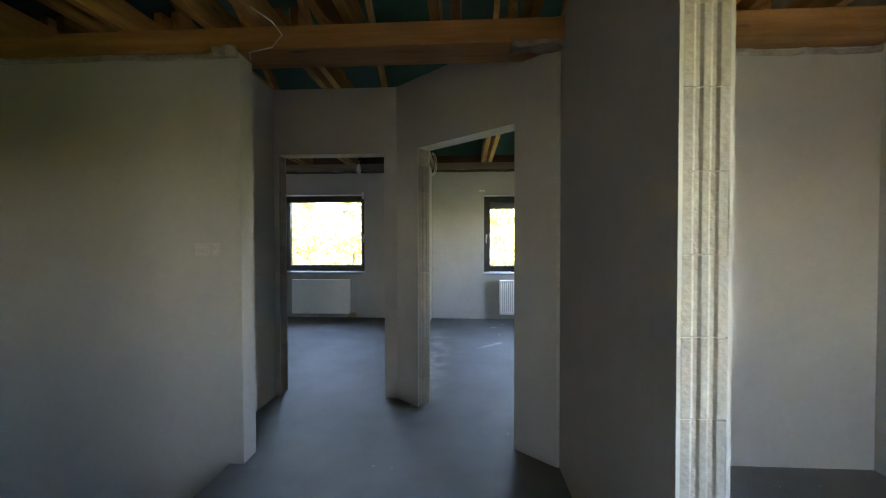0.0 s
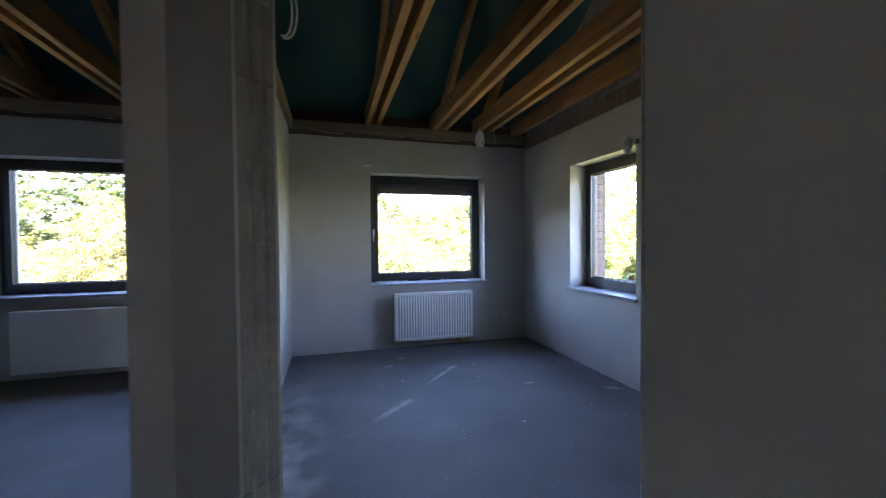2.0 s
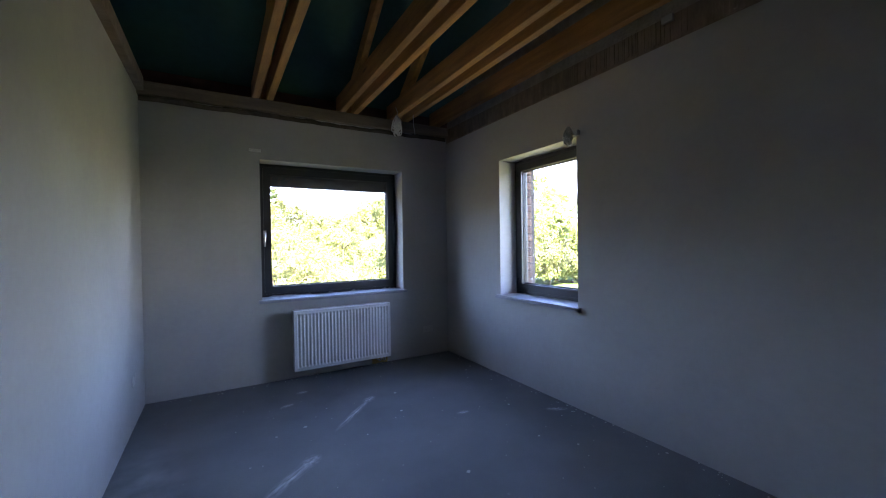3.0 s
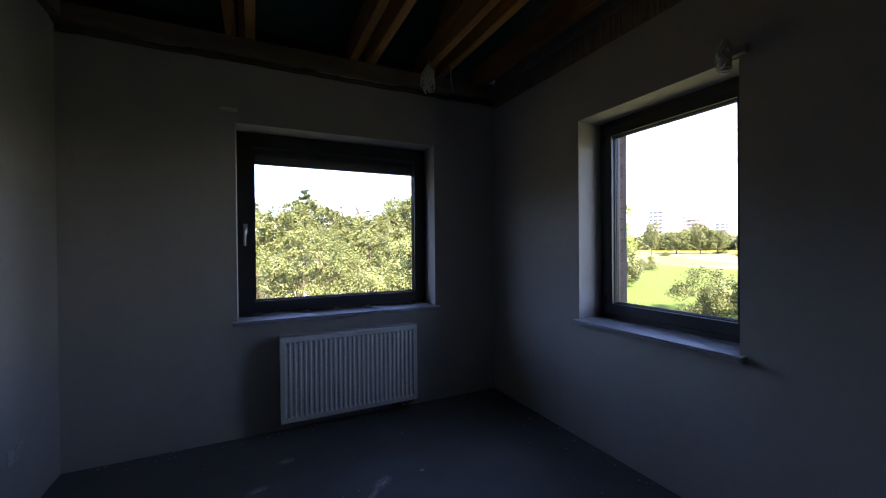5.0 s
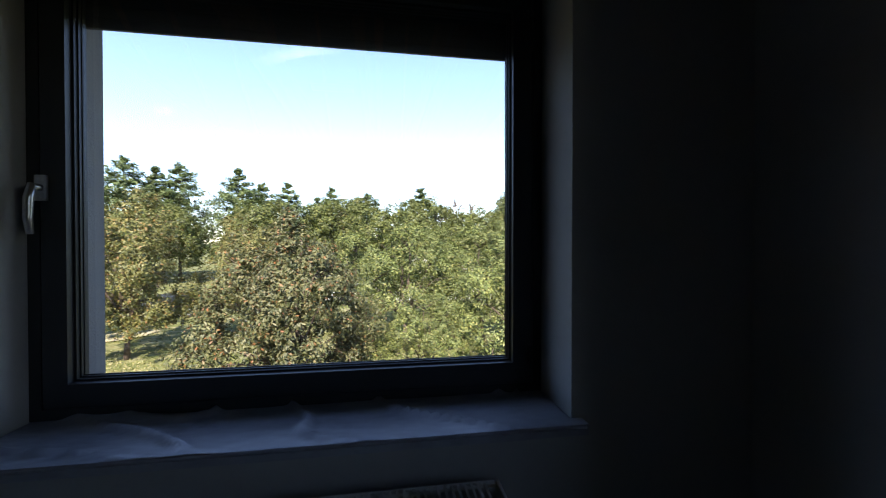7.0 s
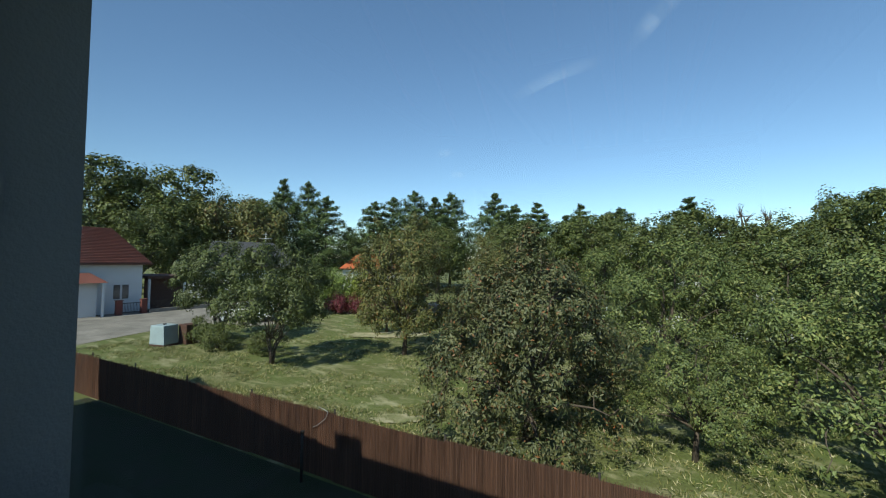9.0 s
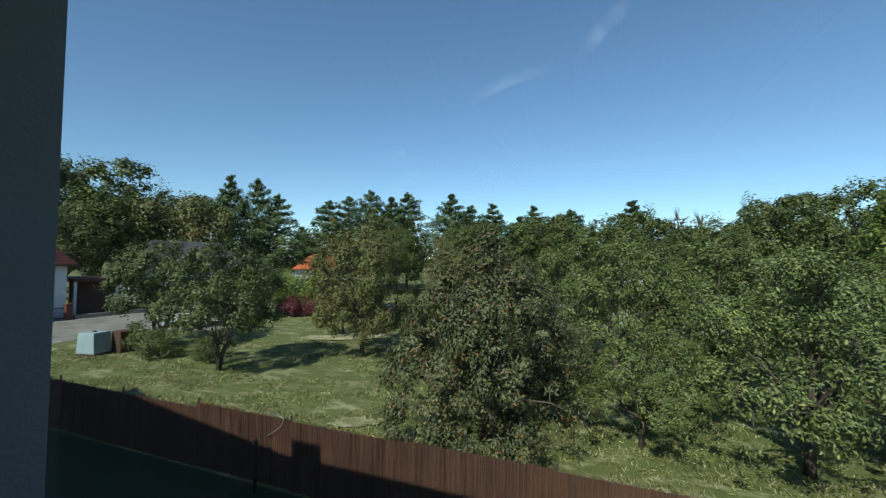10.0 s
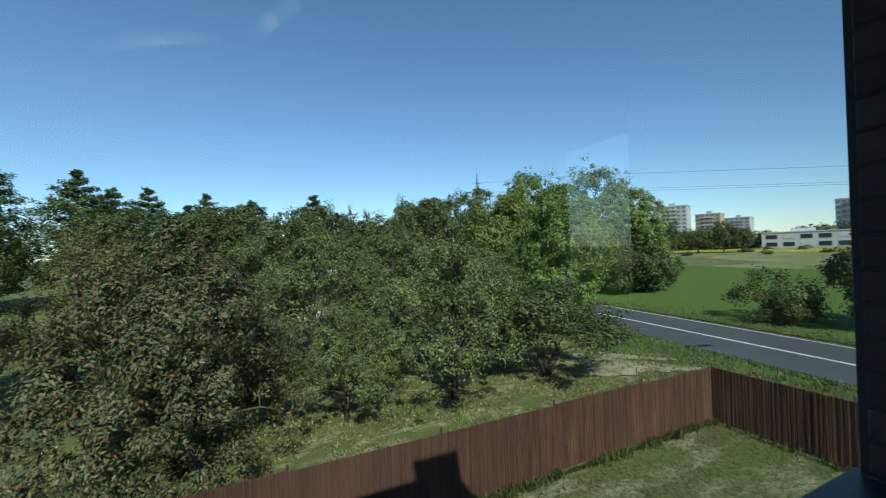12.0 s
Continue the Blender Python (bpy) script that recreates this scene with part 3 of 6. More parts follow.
def timber(name, verts8, mat, label, group):
    bm = bmesh.new()
    v = [bm.verts.new(p) for p in verts8]
    for idx in ((3, 2, 1, 0), (4, 5, 6, 7), (0, 1, 5, 4), (1, 2, 6, 5), (2, 3, 7, 6), (3, 0, 4, 7)):
        bm.faces.new([v[i] for i in idx])
    rounded(bm, 0.004, 1)
    return tagged(part(name, bm, mat), label, "beam", group, kind="structure")


def joist(x0, x1, y0, y1, z0, z1):
    timber("ceiling_joist", [(x0, y0, z0), (x1, y0, z0), (x1, y1, z0), (x0, y1, z0), (x0, y0, z1), (x1, y0, z1), (x1, y1, z1), (x0, y1, z1)], PINE, "bare yellow pine ceiling joist", "paired ceiling joists")


for x0 in (0.78, 0.90, 1.60, 1.74, 2.18, 2.33, 2.74, -2.42, -2.30, -1.60, -1.48, -0.78, -0.66):
    joist(x0, x0 + 0.06, 2.5, 6.85, 2.716, 2.90)
for x0 in (-3.3, -3.1, -2.5, -2.35, -1.75, -1.6, -1.05, -0.75, -0.35, -0.2, 0.3, 0.42, 0.86, 1.3, 1.42, 1.9, 2.05, 2.5):
    joist(x0, x0 + 0.06, -4.1, 2.54, 2.618, 2.80)
for x0 in (0.858, 1.69, 2.262, -2.345, -1.525, -0.705, -3.1):
    y0, y1 = 6.85, 1.6
    z0, z1 = roof_z(y0) - 0.03, roof_z(y1) - 0.03
    timber("rafter", [(x0, y0, z0 - 0.17), (x0 + 0.06, y0, z0 - 0.17), (x0 + 0.06, y1, z1 - 0.17), (x0, y1, z1 - 0.17), (x0, y0, z0), (x0 + 0.06, y0, z0), (x0 + 0.06, y1, z1), (x0, y1, z1)], PINE, "sloping pine rafter under the membrane", "rafters")
for x0 in (-3.1, -2.2, -1.3, -0.4, 0.5, 1.4, 2.3):
    y0, y1 = -4.1, 1.1
    z0, z1 = roof_z(y0) - 0.03, roof_z(y1) - 0.03
    timber("rafter", [(x0, y0, z0 - 0.17), (x0 + 0.06, y0, z0 - 0.17), (x0 + 0.06, y1, z1 - 0.17), (x0, y1, z1 - 0.17), (x0, y0, z0), (x0 + 0.06, y0, z0), (x0 + 0.06, y1, z1), (x0, y1, z1)], PINE, "sloping pine rafter under the membrane", "rafters")
tagged(part("hall_beam", boxes((-4.4, 2.89, 2.20, 2.45, 2.475, 2.612), bevel=0.012), PINE_X), "heavy yellow pine beam spanning the hall", "beam", kind="structure")

tagged(part("insulation_board", boxes((1.08, 1.50, 4.0, 4.12, 2.903, 2.945), bevel=0.006), WHITE_PLASTIC), "white insulation board lying across the joists", "insulation")
tagged(part("plaster_scrap", boxes((2.885, 2.911, 4.0, 4.07, 2.655, 2.70), bevel=0.01), PLASTER), "pale scrap stuck under the roof edge", "scrap")

# roof sheets with roof-window openings
HOLES = ((-0.86, -0.62, 5.3, 5.5), (-1.28, -1.24, 5.2, 5.4))
gx = sorted({-12.7, -8.0, -4.0, 3.375} | {h[i] for h in HOLES for i in (0, 1)})
gy = sorted({-5.0, 1.35, 7.6} | {h[i] for h in HOLES for i in (2, 3)})


def roof_sheet(name, dz, thick, mat, label):
    bm = bmesh.new()
    for x0, x1 in zip(gx, gx[1:]):
        for y0, y1 in zip(gy, gy[1:]):
            cx, cy = (x0 + x1) / 2, (y0 + y1) / 2
            if any(h[0] < cx < h[1] and h[2] < cy < h[3] for h in HOLES):
                continue
            v = [bm.verts.new((x, y, roof_z(y) + dz + k)) for k in (0, thick) for x, y in ((x0, y0), (x1, y0), (x1, y1), (x0, y1))]
            for idx in ((3, 2, 1, 0), (4, 5, 6, 7), (0, 1, 5, 4), (1, 2, 6, 5), (2, 3, 7, 6), (3, 0, 4, 7)):
                bm.faces.new([v[i] for i in idx])
    return structure(name, bm, mat, label, "roof")


roof_sheet("roof_membrane", 0.0, 0.01, MEMBRANE, "dark green roofing membrane seen from below")
roof_sheet("roof_covering", 0.05, 0.12, TILES, "dark roof covering with overhanging eaves")
for h in HOLES:
    bm = bmesh.new()
    v = [bm.verts.new((x, y, roof_z(y) + 0.1)) for x, y in ((h[0], h[2]), (h[1], h[2]), (h[1], h[3]), (h[0], h[3]))]
    bm.faces.new(v)
    pane = structure("roof_window", bm, GLASS, "small roof window pane in the slope", "roof window")
    pane.visible_shadow = False
for cx, hw in ((-4.64, 0.32), (2.68, 0.40)):
    bm = boxes((cx - hw, cx + hw, 4.75, 5.25, roof_z(5.0) - 0.1, 4.93), (cx - hw - 0.03, cx + hw + 0.03, 4.71, 5.29, 4.93, 4.99))
    tagged(part("chimney", bm, BRICK), "square clinker brick chimney above the roof", "chimney", kind="structure")


# unseen wing, added and shaped to cast the shadow on the fence's west end
structure("wing_caster_wall", boxes((-14.5, -12.465, -1.0, 7.205, -3.4, 2.5)), PLASTER, "plain unseen wall under the added shadow-casting roof", "wall")
bm = bmesh.new()
lo = [bm.verts.new((x, 5.2, z)) for x, z in ((-14.65, 2.36), (-5.0, 2.36), (-5.0, 2.55), (-9.3, 3.10), (-14.65, 4.6))]
hi = [bm.verts.new((v.co.x, 7.6, v.co.z)) for v in lo]
bm.faces.new(lo)
bm.faces.new(hi[::-1])
for i in range(5):
    bm.faces.new((lo[(i + 1) % 5], lo[i], hi[i], hi[(i + 1) % 5]))
bmesh.ops.recalc_face_normals(bm, faces=bm.faces[:])
structure("wing_caster_roof", bm, TILES, "unseen raised roof added to cast shadow on the fence", "roof")


# ---- windows ----
def ring(bm, w, h, inset, width, y0, y1):
    """Rectangular frame of four mitreless bars."""
    a, b = inset, inset + width
    box(bm, a, w - a, y0, y1, a, b)
    box(bm, a, w - a, y0, y1, h - b, h - a)
    box(bm, a, b, y0, y1, b, h - b)
    box(bm, w - b, w - a, y0, y1, b, h - b)


def make_window(name, w, h, m, handle_left, label):
    root = new(name)
    root.empty_display_size = 0.1
    tagged(root, label, "window", kind="structure")
    bm = bmesh.new()
    ring(bm, w, h, 0.0, 0.062, 0.0, 0.075)
    ring(bm, w, h, 0.002, 0.03, -0.006, 0.0)
    part("window_frame", bm, FRAME, root)
    bm = bmesh.new()
    ring(bm, w, h, 0.045, 0.060, -0.02, -0.001)
    ring(bm, w, h, 0.064, 0.041, 0.0, 0.06)
    sash = part("sash", bm, FRAME, root)
    bm = bmesh.new()
    ring(bm, w, h, 0.105, 0.006, 0.004, 0.03)
    ring(bm, w, h, 0.105, 0.010, 0.016, 0.03)
    part("glazing_bead", bm, FRAME, sash)
    bm = bmesh.new()
    ring(bm, w, h, 0.110, 0.007, 0.026, 0.031)
    part("gasket", bm, GASKET, sash)
    bm = bmesh.new()
    v = [bm.verts.new(p) for p in ((0.106, 0.034, 0.106), (w - 0.106, 0.034, 0.106), (w - 0.106, 0.034, h - 0.106), (0.106, 0.034, h - 0.106))]
    bm.faces.new(v)
    pane = part("pane", bm, GLASS, sash, "clear glass pane")
    pane.visible_shadow = False
    hx = 0.052 if handle_left else w - 0.052
    hz = 0.64
    bm = boxes((hx - 0.014, hx + 0.014, -0.032, -0.021, hz - 0.035, hz + 0.035), bevel=0.004)
    base = part("handle_plate", bm, STEEL, sash)
    bm = bmesh.new()
    tube(bm, [(hx, -0.03, hz), (hx, -0.058, hz)], 0.010, 10)
    tube(bm, [(hx, -0.052, hz + 0.008), (hx - 0.004, -0.060, hz - 0.03), (hx - 0.006, -0.060, hz - 0.08), (hx - 0.004, -0.057, hz - 0.125)], [0.010, 0.011, 0.010, 0.008], 10)
    part("handle", bm, STEEL, root, "satin metal window handle")
    for z in (0.1, h - 0.16):
        xx = w - 0.05 if handle_left else 0.05
        bm = bmesh.new()
        tube(bm, [(xx, -0.02, z), (xx, -0.02, z + 0.06)], 0.008, 8)
        part("hinge", bm, FRAME, root)
    root.matrix_basis = m
    return root


win_north = make_window("window_1", 1.48, 1.35, pose(0.83, 6.955, 0.80), True, "anthracite tilt window with its shutter a little lowered")
win_left = make_window("window_2", 1.53, 1.37, pose(-2.81, 6.955, 0.81), False, "anthracite tilt window with a clear pane")
win_east = make_window("window_3", 0.96, 1.33, pose(3.11, 5.71, 0.80, 0, 0, -90), False, "anthracite tall window beside the room's corner")
# unseen window, added and sized to light the side room
make_window("fill_window_4", 1.4, 1.35, pose(3.11, 0.5, 0.80, 0, 0, -90), True, "unseen anthracite window added to light the side room")

# two more unseen windows added as light sources for landing and side room
make_window("fill_window_6", 0.48, 1.7, pose(1.04, -4.42, 0.8, 0, 0, 180), True, "unseen anthracite window added to light the landing")
make_window("fill_window_5", 0.8, 1.3, pose(2.7, -4.42, 0.8, 0, 0, 180), True, "unseen anthracite window added to light the side room")


def window_board(m, w, depth, label, fold=0.006):
    """Window board with a bullnosed front and small ears, wrapped in wrinkled film."""
    bm = bmesh.new()
    nx, ny = 110, 16
    box(bm, -0.03, w + 0.03, -0.05, -0.001, -0.03, 0.0)
    box(bm, 0.002, w - 0.002, -0.001, depth, -0.03, 0.0)
    bmesh.ops.bevel(bm, geom=[e for e in bm.edges if all(abs(v.co.y + 0.05) < 1e-4 for v in e.verts)], offset=0.008, segments=3, affect="EDGES")
    ob = part("window_board", bm, SILL)
    ob.matrix_basis = m
    tagged(ob, label, "window sill", kind="structure")
    film = bmesh.new()
    rows = []
    for i in range(nx + 1):
        row = []
        for j in range(ny + 1):
            x, y = w * (0.01 + 0.98 * i / nx), -0.048 + (depth + 0.04) * j / ny
            z = 0.003 + 0.006 * max(0.0, noise.noise(Vector((x * 5 + m.translation.x, y * 7 + x * 6, 1.7)))) + fold * max(0.0, 1 - abs(noise.noise(Vector((x * 2.6 + y * 5 + m.translation.y, y * 3 - x * 1.4, 4.1)))) * 11)
            row.append(film.verts.new((x, y, 0.003 + (z - 0.003) * min(1.0, 0.25 + j / 5))))
        rows.append(row)
    for i in range(nx):
        for j in range(ny):
            f = film.faces.new((rows[i][j], rows[i + 1][j], rows[i + 1][j + 1], rows[i][j + 1]))
            f.smooth = True
    me = bpy.data.meshes.new("film")
    film.to_mesh(me)
    film.free()
    me.materials.append(SILL)
    fo = new("film", me)
    fo.parent = ob
    tagged(fo, "wrinkled translucent protective film")
    return ob


window_board(pose(0.83, 6.745, 0.80), 1.48, 0.21, "grey window board wrapped in wrinkled film", 0.017)
window_board(pose(-2.81, 6.745, 0.81), 1.53, 0.21, "grey window board under the window")
window_board(pose(2.9, 5.71, 0.80, 0, 0, -90), 0.96, 0.21, "grey dusty window board under the tall window")


def shutter(x0, x1, z0, z1, y):
    root = thing("roller_shutter", (x0, y, z0), "dark roller shutter lowered by a few perforated slats", "shutter", kind="structure")
    z = z0
    part("bottom_rail", boxes((x0, x1, y, y + 0.012, z, z + 0.03), bevel=0.002), SLAT, root)
    z += 0.0303
    k = 0
    while z < z1:
        part("slat", boxes((x0, x1, y + 0.001, y + 0.010, z, z + 0.0396), bevel=0.003), SLAT, root)
        z += 0.0398
        k += 1
        if k == 3:
            x = x0
            while x < x1 - 0.03:
                part("slit_bridge", boxes((x, x + 0.016, y + 0.002, y + 0.009, z - 0.0012, z + 0.0022)), SLAT, root)
                x += 0.03
            z += 0.0022
    return root


shutter(0.865, 2.29, 1.935, 2.14, 7.045)
structure("outer_reveal", boxes((0.831, 0.862, 7.036, 7.2, 0.79, 2.149)), SHADED_RENDER, "outer window reveal, its white render darkened for shade", "facade")
# thin dark sheets over the pale wall, painting the reveals' shade
structure("outer_reveal_shade", boxes((2.309, 2.3099, 7.036, 7.204, 0.79, 2.149), (3.17, 3.359, 5.7065, 5.7098, 0.79, 2.129)), SHADE_REVEAL, "bed behind the reveal bricks, darkened for shade", "facade")
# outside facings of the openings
structure("facade_render", boxes((-1.279, 0.829, 7.206, 7.215, -3.4, 2.55)), SHADED_RENDER, "facade strip, its white render darkened for shade", "facade")
tagged(part("outer_sill", boxes((0.80, 2.34, 7.03, 7.225, 0.772, 0.788), bevel=0.003), FRAME), "sloping metal outer window sill", "window sill", kind="structure")


def brick_mesh(lx, ly, lz):
    bm = bmesh.new()
    box(bm, 0, lx, 0, ly, 0, lz)
    bmesh.ops.bevel(bm, geom=bm.edges[:], offset=0.004, segments=1, affect="EDGES")
    me = bpy.data.meshes.new("brick")
    bm.normal_update()
    bm.to_mesh(me)
    bm.free()
    me.materials.append(BRICK)
    return me


# ---- radiators ----
def radiator(x0, y0, z0, w, h, ribbed, label):
    root = thing("radiator", (x0, y0, z0), label, "radiator", "panel radiators")
    bm = bmesh.new()
    n = 28 if ribbed else 2
    xs_, ds = [0.0, 0.012], [0.0, 0.0]
    if ribbed:
        pitch = (w - 0.05) / n
        for i in range(n):
            a = 0.025 + pitch * i
            for f, d in ((0.10, 0.0), (0.30, 0.011), (0.62, 0.011), (0.82, 0.0)):
                xs_.append(a + f * pitch)
                ds.append(d)
    xs_ += [w - 0.012, w]
    ds += [0.0, 0.0]
    zs_ = [0.0, 0.006, 0.034, 0.052, h - 0.052, h - 0.034, h - 0.006, h]
    fs = [0, 0, 0, 1, 1, 0, 0, 0]
    ys_ = [0.012, 0.0, 0.0, 0.0, 0.0, 0.0, 0.0, 0.012]
    grid = [[bm.verts.new((x0 + x, y0 + yy + f * d, z0 + z)) for z, f, yy in zip(zs_, fs, ys_)] for x, d in zip(xs_, ds)]
    for i in range(len(xs_) - 1):
        for j in range(len(zs_) - 1):
            bm.faces.new((grid[i][j], grid[i + 1][j], grid[i + 1][j + 1], grid[i][j + 1]))
    part("front_panel", bm, WHITE, root)
    part("back_panel", boxes((x0 + 0.01, x0 + w - 0.01, y0 + 0.075, y0 + 0.09, z0 + 0.01, z0 + h - 0.01), bevel=0.003), WHITE, root)
    for sx in (x0, x0 + w - 0.008):
        part("side_cover", boxes((sx, sx + 0.008, y0 + 0.0125, y0 + 0.092, z0 + 0.012, z0 + h - 0.002), bevel=0.002), WHITE, root)
    bm = bmesh.new()
    k = int(w / 0.0175)
    for i in range(k):
        gx0 = x0 + 0.02 + (w - 0.045) * i / k
        box(bm, gx0, gx0 + 0.006, y0 + 0.016, y0 + 0.088, z0 + h - 0.012, z0 + h - 0.004)
    box(bm, x0 + 0.012, x0 + w - 0.012, y0 + 0.013, y0 + 0.018, z0 + h - 0.012, z0 + h - 0.002)
    box(bm, x0 + 0.012, x0 + w - 0.012, y0 + 0.087, y0 + 0.0915, z0 + h - 0.012, z0 + h - 0.002)
    part("top_grille", bm, WHITE, root)
    for sx in (x0 + 0.16, x0 + w - 0.18):
        part("bracket", boxes((sx, sx + 0.02, y0 + 0.0905, 6.7445, z0 + 0.08, z0 + h - 0.06)), WHITE_PLASTIC, root)
    vx = x0 + w - 0.05
    bm = bmesh.new()
    for dx in (0.0, -0.05):
        tube(bm, [(vx + dx, y0 + 0.05, z0 + 0.012), (vx + dx, y0 + 0.05, z0 - 0.03), (vx + dx, y0 + 0.07, z0 - 0.045), (vx + dx, 6.744, z0 - 0.05)], 0.009, 8)
    part("pipe", bm, STEEL, root, "short bent connecting pipes")
    return root


radiator(1.088, 6.588, 0.10, 0.99, 0.59, True, "white ribbed panel radiator under the window")
radiator(-2.53, 6.585, 0.09, 1.02, 0.598, False, "white smooth panel radiator under the window")
for hx in (2.02, -1.50):
    bm = bmesh.new()
    box(bm, hx - 0.10, hx + 0.07, 6.732, 6.744, 0.006, 0.085)
    bmesh.ops.subdivide_edges(bm, edges=bm.edges[:], cuts=4, use_grid_fill=True)
    for v in bm.verts:
        v.co += Vector((noise.noise(v.co * 40), 0.4 * noise.noise(v.co * 40 + Vector((9, 0, 0))), noise.noise(v.co * 40 + Vector((0, 9, 0))))) * 0.012
        v.co.y = min(v.co.y, 6.7445)
        v.co.z = max(v.co.z, 0.002)
    tagged(part("pipe_chase", bm, FOAM), "rough foam-filled pipe hole in the wall", "pipe hole")


# ---- cables and boxes ----
def cable_coil(at, r, loops, label, hang=0.0):
    """Loose bundle of loops gathered at the top and drooping unevenly."""
    root = thing("cable_coil", at, label, "cable", "hanging cable coils")
    rng = random.Random(int(at[0] * 100))
    c = Vector(at)
    for i in range(loops):
        drop, wide = r * rng.uniform(1.3, 2.5), r * rng.uniform(0.25, 0.75)
        side, ax = rng.uniform(-0.35, 0.35) * r, rng.uniform(0, math.pi)
        pts = []
        for k in range(19):
            a = k * math.tau / 18
            f = (1 - math.cos(a)) / 2
            p = Vector((wide * math.sin(a) * (0.35 + 0.65 * f), 0.012 * math.sin(3 * a + i), 0))
            p.rotate(Euler((0, 0, ax)))
            pts.append(c + p + Vector((side * f, 0, r - drop * f)))
        bm = bmesh.new()
        tube(bm, pts, 0.0055, 6, cap=False)
        part("loop", bm, WHITE_PLASTIC, root)
    if hang:
        bm = bmesh.new()
        tube(bm, [c + Vector((0, 0, r * 0.95)), c + Vector((0.012, 0.01, r + hang * 0.5)), c + Vector((-0.01, 0.0, r + hang))], 0.003, 6)
        part("lead", bm, WHITE_PLASTIC, root)
        part("tie", boxes((c.x - 0.014, c.x + 0.014, c.y - 0.014, c.y + 0.014, c.z + r * 0.72, c.z + r * 0.82), bevel=0.005), GASKET, root)
    return root


cable_coil((2.155, 6.50, 2.60), 0.09, 24, "coil of white cable hanging from a joist", 0.09)
cable_coil((-1.33, 6.6, 2.62), 0.065, 10, "coil of white cable hanging under the plate", 0.06)
cable_coil((2.83, 4.77, 2.14), 0.06, 14, "small coil of white cable at the window's corner")
tagged(part("cable_box", boxes((2.862, 2.898, 4.71, 4.775, 2.135, 2.175), bevel=0.01), PLASTER), "small grey box at the window's upper corner", "cable box")
tagged(part("cable_end", boxes((0.74, 0.845, 6.715, 6.744, 2.215, 2.24), bevel=0.006), WHITE_PLASTIC), "pale cable end over the window's corner", "cable")
tagged(part("cable_end", boxes((-1.32, -1.285, 6.715, 6.744, 2.10, 2.22), bevel=0.006), WHITE_PLASTIC), "pale cable end over the window's corner", "cable")
bm = bmesh.new()
tube(bm, [(2.33, 6.46, 2.715), (2.335, 6.47, 2.62), (2.37, 6.5, 2.52)], 0.003, 6)
tagged(part("cable", bm, WHITE_PLASTIC), "thin cable hanging from a joist", "cable")
for i in range(2):
    bm = bmesh.new()
    p0 = along(DOOR_A + 0.012 + 0.006 * i, TH + 0.012)
    pts = []
    for k in range(13):
        a = math.pi * k / 12 - math.pi / 2
        pts.append((p0[0] + (0.035 + 0.012 * i) * math.cos(a) * 0.75, p0[1] + 0.03 * math.cos(a), 1.99 + (0.085 + 0.008 * i) * math.sin(a)))
    tube(bm, pts, 0.0035, 6)
    tagged(part("cable_loop", bm, WHITE_PLASTIC), "white cable loop hanging beside the doorway", "cable", "cable loops at the doorway")


def socket_box(x, y, z, wide, label):
    """Blanked flush box: a plate with a sunk rim."""
    root = thing("switch_box", (x, y, z), label, "switch box", "wall boxes")
    part("plate", boxes((x, x + wide, y - 0.002, y - 0.0005, z, z + 0.075), bevel=0.0005), COVER, root)
    n = max(1, round(wide / 0.07))
    for i in range(n):
        part("cover", boxes((x + 0.004 + i * wide / n, x + (i + 1) * wide / n - 0.004, y - 0.0035, y - 0.0022, z + 0.005, z + 0.07), bevel=0.0005), COVER, root)
    return root


socket_box(-1.13, 2.22, 1.265, 0.16, "pale double switch box flush in the plaster")
socket_box(2.55, 6.745, 0.27, 0.13, "pale double socket box flush in the plaster")
side_box = thing("switch_box", (-0.085, 6.28, 0.34), "pale double socket box on the partition wall", "switch box", "wall boxes")
part("plate", boxes((-0.0845, -0.083, 6.21, 6.35, 0.305, 0.38), bevel=0.0005), COVER, side_box)
for y0 in (6.214, 6.282):
    part("cover", boxes((-0.0828, -0.0815, y0, y0 + 0.064, 0.31, 0.375), bevel=0.0005), COVER, side_box)
# loose cable over the beam
bm = bmesh.new()
tube(bm, [(-0.82, 2.31, 2.472), (-0.76, 2.188, 2.455), (-0.62, 2.185, 2.48), (-0.56, 2.185, 2.55), (-0.62, 2.19, 2.63), (-0.71, 2.05, 2.66)], 0.004, 6)
tagged(part("cable", bm, WHITE_PLASTIC), "white cable looped over the hall beam", "cable")


def ragged_edge(name, x0, x1, y, z, label, axis="x", mat=EDGE, rough=1.0):
    """Uneven lip of mortar along the top of a plastered wall."""
    bm = bmesh.new()
    n = int(abs(x1 - x0) / 0.03)
    rows = []
    for i in range(n + 1):
        t = x0 + (x1 - x0) * i / n
        a = rough * (0.020 * noise.noise(Vector((t * 3.1, y, z))) + 0.012 * noise.noise(Vector((t * 11, y, 3))))
        d = rough * 0.006 + 0.006 * noise.noise(Vector((t * 7, 5, z)))
        pts = [(y, z - 0.03 + 0.4 * a), (y - d, z - 0.012 + a), (y - d * 0.7, z + 0.012 + a), (y + 0.004, z + 0.02 + a)]
        rows.append([bm.verts.new((t, b, c) if axis == "x" else (b, t, c)) for b, c in pts])
    for r0, r1 in zip(rows, rows[1:]):
        for k in range(3):
            bm.faces.new((r0[k], r1[k], r1[k + 1], r0[k + 1]))
    return structure(name, bm, mat, label, "plaster edge")


ragged_edge("plaster_edge", -4.4, -0.845, 2.2195, 2.470, "ragged mortar edge under the beam", mat=MORTAR, rough=1.7)
